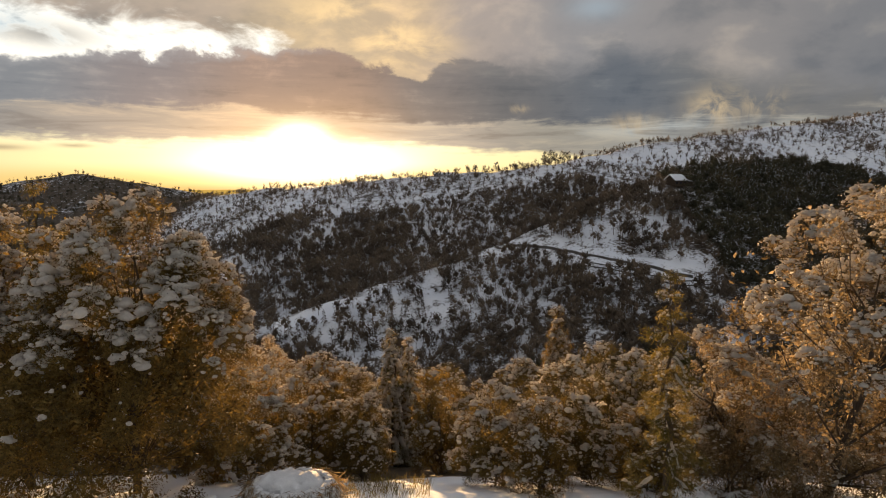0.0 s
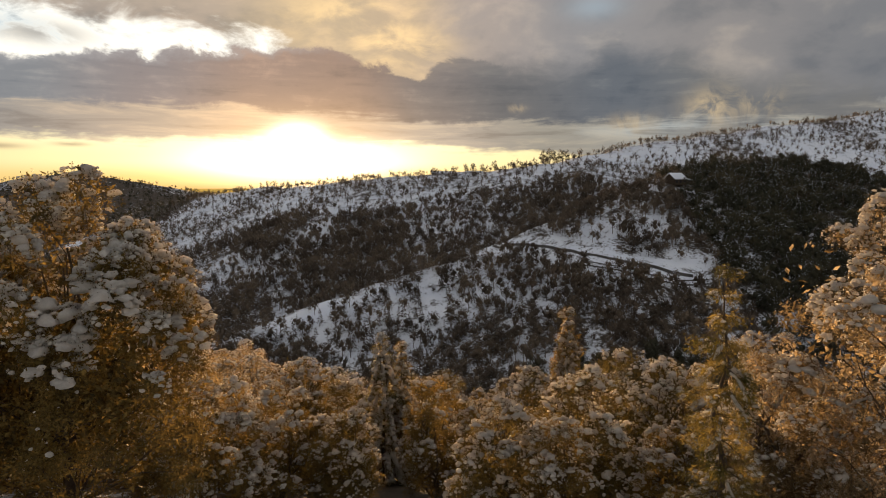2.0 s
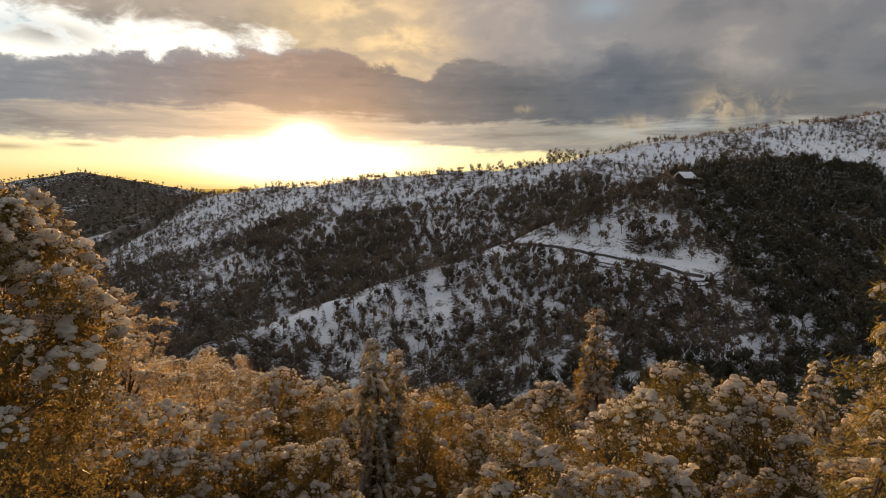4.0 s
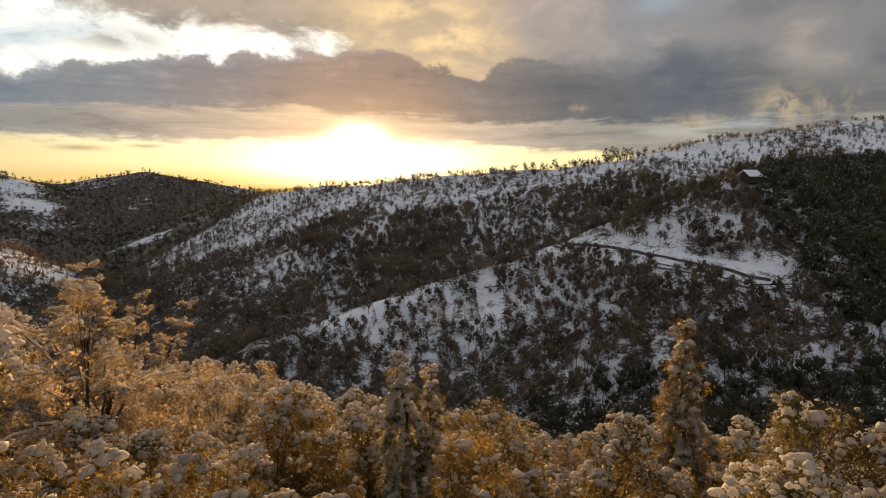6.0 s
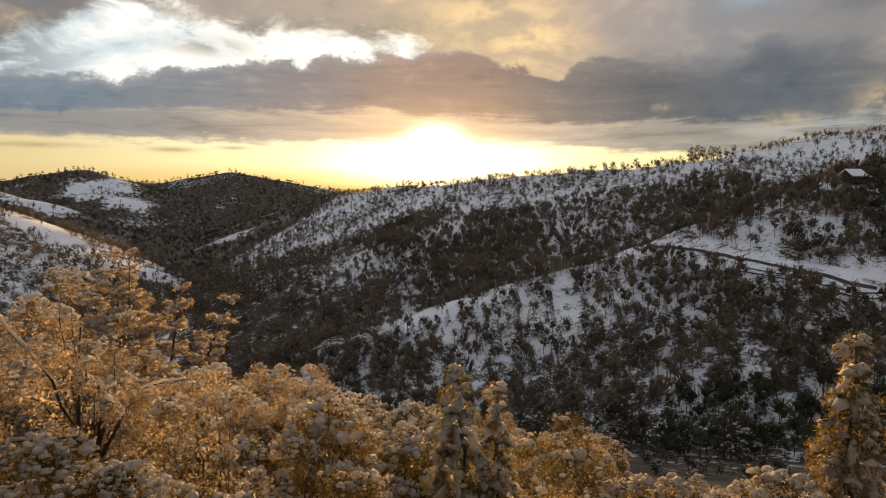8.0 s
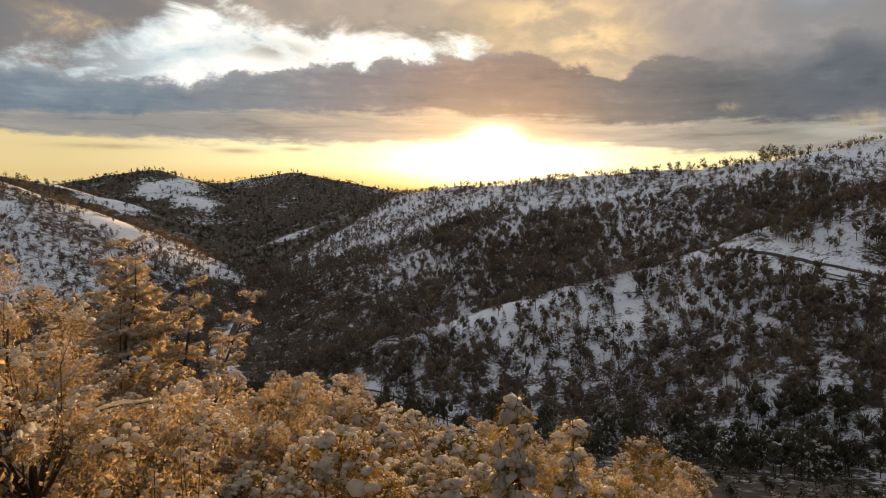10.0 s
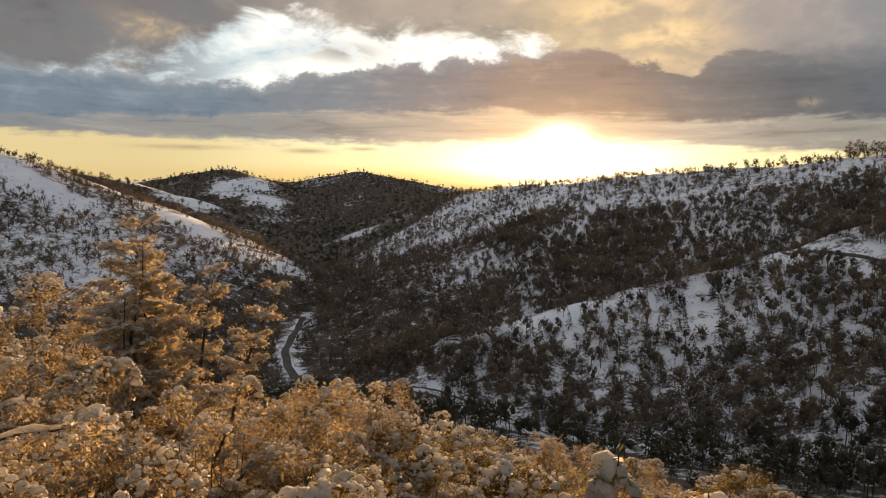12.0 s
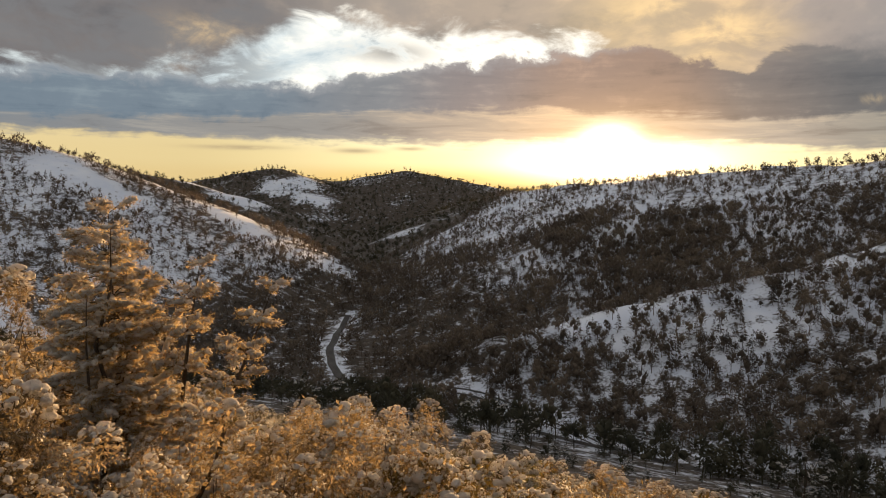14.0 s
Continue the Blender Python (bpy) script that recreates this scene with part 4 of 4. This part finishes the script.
# the rest of the thicket
rng = np.random.default_rng(77)
for attempt in range(2600):
    y = rng.uniform(20, 66)
    x = rng.uniform(-1, 1) * (11 + 0.55 * (y - 18)) - 0.22 * (y - 20)
    if y < 25 and -4.5 < x < 2.0 or y < 21:
        continue
    deep = y > 38
    if any((x - a) ** 2 + (y - b) ** 2 < ((0.86 if deep else 0.92) * (1.35 + c)) ** 2 for a, b, c in PLACED):
        continue
    u = rng.uniform()
    west = x < -5 - 0.05 * y
    kind = FARBUSH[int(rng.integers(2))] if y > 60 else FROST[int(rng.integers(2))] if u < (0.48 if west or deep else 0.15) else BUSH[int(rng.integers(3))]
    high = rng.uniform(3.2, 6.2) if deep else rng.uniform(2.2, 4.6)
    if 0.5 > abs(x - 1) - 2.5 and y < 33:
        high = min(high, 4.0)
    if y > 33 and x > 0.4 + 0.105 * (y - 23.5):
        # the slope falls away here and only low scrub stands on it
        high = min(high, rng.uniform(0.75, 1.0) * (4.6 - 0.10 * (y - 33.5)))
        if high < 1.9:
            continue
    stand(kind, x, y, high, rng.uniform(0, 360), 1.35)


# ---- woods on the hills ----
def far_tree(seed, kind, few=1.0):
    """A small set of triangles: wood or leaf, and snow lying on it, for a tree one metre high."""
    rng = np.random.default_rng(seed)
    a, s = Shape(), Shape()
    if kind == "bare":
        full = few == 1
        lean = rng.normal(0, 0.04, 2)
        a.tube([(0, 0, -0.05), (*lean * 0.5, 0.34), (*lean, 0.8)], [0.021, 0.014, 0.006], 3)
        for k in range(5 if full else 3):
            an, h = k * 2.4 + rng.uniform(-0.4, 0.4), rng.uniform(0.20, 0.55)
            root = np.array((*lean * h, h))
            a.tube([root, root + (math.cos(an) * 0.24, math.sin(an) * 0.24, rng.uniform(0.20, 0.36))], [0.010, 0.003], 3)
        # the crown: dense lobes inside a loose dome of fine rising twigs
        for k in range(3 if full else 2):
            an = k * 2.1 + rng.uniform(0, 2)
            c = np.array((*lean * 0.6, 0.52 + 0.12 * k)) + (math.cos(an) * 0.10, math.sin(an) * 0.10, 0)
            a.add(ICO_V * rng.uniform(0.55, 1.15, (12, 1)) * ((0.115, 0.115, 0.15) if full else (0.10, 0.10, 0.13)) + c, ICO_F)
        n = 92 if full else 30
        d = rng.normal(0, 1, (n, 3))
        d[:, 2] = d[:, 2] * 0.9 + 0.25
        d /= np.linalg.norm(d, axis=1)[:, None]
        bulge = 0.8 + 0.25 * np.sin(d[:, :2] @ rng.normal(0, 3, 2) + rng.uniform(0, 6))
        p = d * (rng.uniform(0.45, 1.0, n) * bulge)[:, None] * (0.28, 0.28, 0.36) + (*lean * 0.6, 0.60)
        a.leaves(rng, p, 0.17 if full else 0.22, 0.012 if full else 0.022, d + (0, 0, 0.8), 0.4)
        s.leaves(rng, p[:3] + (0, 0, 0.02), 0.08, 0.008, d[:3], 0.6)
    elif kind == "tuft":
        d = rng.normal(0, 1, (20, 3))
        d[:, 2] = np.abs(d[:, 2])
        a.leaves(rng, d * (0.3, 0.3, 0.25), 0.42, 0.07, d + (0, 0, 0.5))
        s.leaves(rng, d[:2] * (0.3, 0.3, 0.2) + (0, 0, 0.4), 0.1, 0.02)
    elif kind == "round":
        a.tube([(0, 0, -0.05), (0, 0, 0.5)], [0.025, 0.012], 3)
        for k in range(3):
            c = np.array((math.cos(k * 2.1) * 0.12, math.sin(k * 2.1) * 0.12, 0.50 + 0.08 * k))
            a.add(ICO_V * rng.uniform(0.6, 1.15, (12, 1)) * (0.16, 0.16, 0.17) + c, ICO_F)
        n = int(96 * few)
        d = rng.normal(0, 1, (n, 3))
        d /= np.linalg.norm(d, axis=1)[:, None]
        p = d * rng.uniform(0.2, 0.42, (n, 1)) * (0.95, 0.95, 1.0) + (0, 0, 0.56)
        a.leaves(rng, p, 0.12 / few ** 0.5, 0.030 / few ** 0.5, d)
        s.leaves(rng, p[d[:, 2] > 0.80] + (0, 0, 0.02), 0.08, 0.014)
    else:
        a.tube([(0, 0, -0.05), (0, 0, 0.98)], [0.016, 0.003], 3)
        n = int(70 * few)
        h = rng.uniform(0.12, 0.97, n) ** 0.9
        an = rng.uniform(0, 6.3, n)
        d = np.stack([np.cos(an), np.sin(an), np.full(n, -0.35)], -1)
        p = d * (0.06 * (1 - h))[:, None] + np.stack([0 * h, 0 * h, h], -1)
        for q, e, hh in zip(p, d, h):
            a.leaves(rng, q[None], 0.28 * (1.05 - hh) + 0.02, 0.028 / few ** 0.7, e[None] * 6)
        s.leaves(rng, p[::7] + d[::7] * 0.08 + (0, 0, 0.012), 0.09, 0.014, d[::7])
    return a.data(), s.data()


FAR = {(k, few): [far_tree(100 + 7 * i + len(k), k, few) for i in range(4)] for k in ("bare", "round", "fir", "tuft") for few in (1.0, 0.4)}


def scatter(name, label, spots, mat, few=1.0):
    """All the trees of one stretch of wood, joined: spots are (kind, x, y, z, height, turn)."""
    out = [Shape(), Shape()]
    groups = {}
    for k, x, y, z, h, t in spots:
        groups.setdefault((k, int(t * 100) % 4), []).append((x, y, z, h, t))
    for (k, i), rows in groups.items():
        r = np.array(rows)
        c, s = np.cos(r[:, 4])[:, None], np.sin(r[:, 4])[:, None]
        for o, (v, f) in zip(out, FAR[k, few][i]):
            x = (v[None, :, 0] * c - v[None, :, 1] * s) * r[:, 3:4] + r[:, 0:1]
            y = (v[None, :, 0] * s + v[None, :, 1] * c) * r[:, 3:4] + r[:, 1:2]
            z = v[None, :, 2] * r[:, 3:4] + r[:, 2:3]
            o.add(np.stack([x, y, z], -1), f[None] + (np.arange(len(r)) * len(v))[:, None, None])
    (va, fa), (vs, fs) = out[0].data(), out[1].data()
    ob = mesh_object(name, np.concatenate([va, vs]), np.concatenate([fa, fs + len(va)]), None, mats=[mat, M_FARSNOW],
                     index=np.concatenate([np.zeros(len(fa)), np.ones(len(fs))]))
    tagged(ob, label, "trees", kind="stuff")
    return ob


def woods(name, label, stretch, gap, tall, share, mat, few=0.4):
    x0, x1, y0, y1, cover, seed = stretch
    rng = np.random.default_rng(seed)
    n = int((x1 - x0) * (y1 - y0) / gap ** 2)
    x, y = rng.uniform(x0, x1, n), rng.uniform(y0, y1, n)
    z = height(x, y)
    zx, zy = (height(x + 2, y) - z) / 2, (height(x, y + 2) - z) / 2
    d = np.hypot(x, y)
    facing = (zx * x + zy * y) / d + (12 - z) / d          # above zero where the ground faces the near slope
    az = np.degrees(np.arctan2(x, y))
    keep = (np.hypot(x - 117, (y - 330) * 0.8) > 7) & (beside_road(x, y) > np.where(x < -100, 4.5, np.where(x > 0, 7.0, 3.5))) & (facing > np.where(x > 105, -0.06, 0.03)) & (az > -66) & (az < 42) & (d > 75) & (rng.uniform(0, 1, n) < tree_cover(x, y, cover, seed))
    mixn = fbm(x, y, 60, 3, seed + 50) + rng.normal(0, 0.16, n)
    spots = []
    for i in np.nonzero(keep)[0]:
        k = "bare" if mixn[i] < share[0] else "round" if mixn[i] < share[1] else "fir"
        h = tall * rng.uniform(0.55, 1.25) * (0.72 if k == "round" else 1.0) * (0.38 if y[i] < 165 and -40 < az[i] < 22 else 1.0)
        spots.append((k, x[i], y[i], z[i] - 0.1, h, rng.uniform(0, 6.28)))
    return scatter(name, label, spots, mat, few)


def brush(name, label, box, gap, tall, seed):
    """Low shrubs and weeds that prick through the open snow."""
    rng = np.random.default_rng(seed)
    x0, x1, y0, y1 = box
    n = int((x1 - x0) * (y1 - y0) / gap ** 2)
    x, y = rng.uniform(x0, x1, n), rng.uniform(y0, y1, n)
    az, d = np.degrees(np.arctan2(x, y)), np.hypot(x, y)
    keep = (az > -66) & (az < 42) & (d > 90) & (rng.uniform(0, 1, n) < 0.45 + 1.6 * fbm(x, y, 24, 3, seed))
    x, y = x[keep], y[keep]
    z = height(x, y)
    return scatter(name, label, [("tuft", p, q, r, tall * rng.uniform(0.4, 1.4), rng.uniform(0, 6.28)) for p, q, r in zip(x, y, z)], M_WOODS)


brush("spur_brush", "low dark shrubs pricking through the snow of the spur", (-130, 200, 180, 345), 4.8, 0.9, 61)
brush("ridge_brush", "low dark shrubs pricking through the ridge snow", (-280, 420, 345, 800), 8.0, 1.3, 62)
brush("west_brush", "low dark shrubs on the western snow ridge", (-600, -130, 215, 470), 6.0, 1.3, 63)
woods("spur_woods", "leafless oak woods with dark evergreens on the snowy spur", STRETCH[0], 3.1, 7.4, (0.06, 0.24), M_WOODS, 1.0)
woods("flank_woods", "dark evergreen woods on the shaded flank of the spur", STRETCH[5], 3.3, 9.5, (-0.12, 0.16), M_FARGREEN, 1.0)
woods("valley_woods", "dark mixed woods along the valley floor", STRETCH[1], 4.3, 9.0, (-0.05, 0.14), M_FARGREEN, 1.0)
woods("ridge_woods", "sparse bare oaks on the snowy main ridge", STRETCH[2], 5.3, 5.8, (0.08, 0.28), M_WOODS)
woods("west_woods", "scattered trees on the snowy western ridge", STRETCH[3], 4.4, 6.4, (0.02, 0.14), M_WOODS)
woods("far_woods", "dark woods on the far hills", STRETCH[4], 8.0, 7.2, (-0.1, 0.25), M_FARGREEN)


# ---- roads, houses and the far distance ----
M_ROAD = material("wet_track", [(0.030, 0.026, 0.022), (0.055, 0.046, 0.038), (0.09, 0.078, 0.068)], 0.5, 0.6, 0.3)
M_WALL = material("dark_timber", [(0.050, 0.034, 0.022), (0.085, 0.058, 0.038)], 1.2, 0.8, 0.3)
M_ROOFSNOW = material("roof_snow", [(0.72, 0.74, 0.78), (0.82, 0.83, 0.86)], 0.5, 0.75, 0.3)
M_GLASS = material("window_glass", [(0.020, 0.022, 0.026), (0.035, 0.038, 0.042)], 1.0, 0.12, 0)


def ribbon(name, label, path, width, lift=0.12, tracks=False):
    """A road that follows the land: path is a list of (x, y)."""
    p = np.array(path, float)
    t = np.concatenate([[0], np.cumsum(np.hypot(*np.diff(p, axis=0).T))])
    s = np.arange(0, t[-1], 1.5)
    x, y = np.interp(s, t, p[:, 0]), np.interp(s, t, p[:, 1])
    for k in range(3):
        x[1:-1], y[1:-1] = (x[:-2] + x[1:-1] + x[2:]) / 3, (y[:-2] + y[1:-1] + y[2:]) / 3
    dx, dy = np.gradient(x), np.gradient(y)
    n = np.hypot(dx, dy) + 1e-9
    nx_, ny_ = -dy / n, dx / n
    jig = fbm(x, y, 5, 3, 71) * 0.8
    cols = [-0.5, -0.17, 0.17, 0.5] if not tracks else [-0.5, -0.28, 0.28, 0.5]
    rows = []
    for c in cols:
        px, py = x + nx_ * (c * width + jig), y + ny_ * (c * width + jig)
        rows.append(np.stack([px, py, height(px, py) + lift], -1))
    v = np.stack(rows, 1).reshape(-1, 3)
    m = len(cols)
    f = [(i * m + j, i * m + j + 1, (i + 1) * m + j + 1, (i + 1) * m + j) for i in range(len(s) - 1) for j in range(m - 1) if not (tracks and j == 1)]
    tagged(mesh_object(name, v, f, M_ROAD, smooth=True), label, "road", kind="structure")


ribbon("road_spur", "dark wet dirt road bending over the snowy spur", SPUR_ROAD, 2.0)
ribbon("road_terrace", "muddy wheel tracks across the snowy terrace", [(60, 274), (73, 265), (82, 258), (92, 255), (104, 254)], 3.2, tracks=True)
ribbon("road_creek", "dark road curving along the wooded creek", CREEK[:8], 3.6, 0.4)
ribbon("road_valley", "wheel tracks along the snowy valley floor", CREEK[7:], 3.4, tracks=True)
ribbon("road_low", "dark wet road at the foot of the slope", [(-60, 210), (-34, 204), (-26, 202), (-18, 198), (-10, 190), (-1, 186), (8, 184), (30, 178), (60, 168)], 4.5)


def box(bm, x0, x1, y0, y1, z0, z1):
    v = [bm.verts.new(p) for p in ((x0, y0, z0), (x1, y0, z0), (x1, y1, z0), (x0, y1, z0), (x0, y0, z1), (x1, y0, z1), (x1, y1, z1), (x0, y1, z1))]
    for f in ((0, 3, 2, 1), (4, 5, 6, 7), (0, 1, 5, 4), (1, 2, 6, 5), (2, 3, 7, 6), (3, 0, 4, 7)):
        bm.faces.new([v[i] for i in f])


def gable(bm, x0, x1, y0, y1, z, rise, thick, over=0.5):
    """A pitched roof of real thickness, its ridge along x."""
    ym = (y0 + y1) / 2
    for a, b in ((y0 - over, ym), (y1 + over, ym)):
        lo, hi = z - over * rise / (ym - y0), z + rise
        v = [bm.verts.new(p) for p in ((x0 - over, a, lo), (x1 + over, a, lo), (x1 + over, b, hi), (x0 - over, b, hi),
                                       (x0 - over, a, lo + thick), (x1 + over, a, lo + thick), (x1 + over, b, hi + thick), (x0 - over, b, hi + thick))]
        for f in ((0, 3, 2, 1), (4, 5, 6, 7), (0, 1, 5, 4), (1, 2, 6, 5), (2, 3, 7, 6), (3, 0, 4, 7)):
            bm.faces.new([v[i] for i in f])


def house(x, y, turn, wide, deep, walls, rise, label, windows, deck=True, wing=0.0, sink=-0.3):
    top = new("house")
    bm = bmesh.new()
    box(bm, -wide / 2, wide / 2, -deep / 2, deep / 2, -2.5, walls)
    for sx in (-wide / 2, wide / 2):
        a = [bm.verts.new(p) for p in ((sx, -deep / 2, walls), (sx, deep / 2, walls), (sx, 0, walls + rise))]
        bm.faces.new(a)
    wall = part("wall", bm, M_WALL, top, "dark timber walls")
    bm = bmesh.new()
    gable(bm, -wide / 2, wide / 2, -deep / 2, deep / 2, walls, rise, 0.35)
    part("roof", bm, M_ROOFSNOW, top, "pitched roof under snow")
    for k in range(windows):
        cx = -wide / 2 + wide * (k + 0.5) / windows
        bm = bmesh.new()
        box(bm, cx - 0.6, cx + 0.6, -deep / 2 - 0.05, -deep / 2 + 0.02, 1.0, 2.2)
        part("window", bm, M_GLASS, top, "dark window")
    if deck:
        bm = bmesh.new()
        box(bm, -wide / 2 - 0.5, wide / 2 + 1.5, -deep / 2 - 3.0, -deep / 2, -0.3, 0.0)
        box(bm, -wide / 2 - 0.5, wide / 2 + 1.5, -deep / 2 - 3.05, -deep / 2 - 2.95, 0.0, 0.9)
        part("deck", bm, M_WALL, top, "dark railed deck")
    if wing:
        bm = bmesh.new()
        box(bm, wide / 2, wide / 2 + wing, -deep / 2 + 1, deep / 2 - 0.5, -2.5, walls * 0.85)
        part("wing", bm, M_WALL, top, "low side wing")
        bm = bmesh.new()
        gable(bm, wide / 2 + 0.55, wide / 2 + wing, -deep / 2 + 1, deep / 2 - 0.5, walls * 0.85, rise * 0.5, 0.3)
        part("roof", bm, M_ROOFSNOW, top, "low snowy wing roof")
    top.matrix_world = pose(x, y, float(height(x, y)) - sink, 0, 0, turn)
    tagged(top, label, "house", "houses on the ridges")


house(118.0, 336.0, 28, 8.0, 7.0, 3.0, 2.6, "timber hillside house with a snowy pitched roof and deck", 3, True, 6.0, sink=1.3)
house(2.0, 567.0, 0, 17.0, 9.0, 0.7, 1.3, "long low ridge-top house under snow", 5, False, sink=0.6)


def backdrop_hills():
    """Hills on the horizon; their sunlit golden haze is painted on as emission."""
    m = bpy.data.materials.new("glowing_haze")
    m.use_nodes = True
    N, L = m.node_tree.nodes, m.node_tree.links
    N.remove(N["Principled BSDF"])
    # haze and low sun are put into a glow that brightens with height
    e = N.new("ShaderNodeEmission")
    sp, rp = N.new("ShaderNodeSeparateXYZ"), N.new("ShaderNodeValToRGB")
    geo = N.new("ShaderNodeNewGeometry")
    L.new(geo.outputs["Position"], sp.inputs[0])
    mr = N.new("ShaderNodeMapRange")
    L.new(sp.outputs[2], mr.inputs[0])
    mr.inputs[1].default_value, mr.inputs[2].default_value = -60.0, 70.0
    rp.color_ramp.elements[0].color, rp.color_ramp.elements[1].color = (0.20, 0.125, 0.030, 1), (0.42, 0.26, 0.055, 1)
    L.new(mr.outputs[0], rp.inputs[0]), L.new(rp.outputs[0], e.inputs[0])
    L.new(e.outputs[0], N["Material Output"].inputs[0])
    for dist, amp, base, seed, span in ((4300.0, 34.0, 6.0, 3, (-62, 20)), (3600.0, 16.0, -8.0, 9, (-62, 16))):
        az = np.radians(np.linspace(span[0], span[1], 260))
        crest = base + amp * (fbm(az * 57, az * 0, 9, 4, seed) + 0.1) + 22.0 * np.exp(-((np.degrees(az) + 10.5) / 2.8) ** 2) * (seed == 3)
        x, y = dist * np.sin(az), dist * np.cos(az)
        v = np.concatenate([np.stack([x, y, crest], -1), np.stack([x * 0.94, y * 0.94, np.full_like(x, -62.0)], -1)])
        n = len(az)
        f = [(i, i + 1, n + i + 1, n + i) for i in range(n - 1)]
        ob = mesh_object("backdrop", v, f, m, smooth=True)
        tagged(ob, "horizon hills with golden haze painted on as glow", "hills", kind="structure")


backdrop_hills()

# trees that stand out on the skyline
for x, y, h, k in ((46, 558, 9.0, 1), (28, 562, 6.5, 1), (22, 563, 6.0, 1), (-6, 569, 6.0, 1), (-25, 583, 6.5, 0), (-55, 604, 5.5, 1), (84, 540, 12.0, 1), (88, 541, 12.5, 1),
                   (93, 543, 9.5, 1), (98, 545, 10.5, 1), (104, 548, 9.0, 1), (62, 552, 5.0, 1), (68, 549, 5.0, 1), (36, 560, 6.5, 1)):
    ob = stand(VALLEY[k], x, y, h, x * 31)
    tagged(ob, "dark tree on the ridge against the bright sky", "tree", "trees on the skyline")
for ob in [OAK, PINE, SLIM_PINE, LIMBED, FIR, TALL_PINE, FROST_OAK, *BUSH, *FARBUSH, *FROST, *VALLEY]:
    for o in (*ob.children_recursive, ob):
        bpy.data.objects.remove(o)
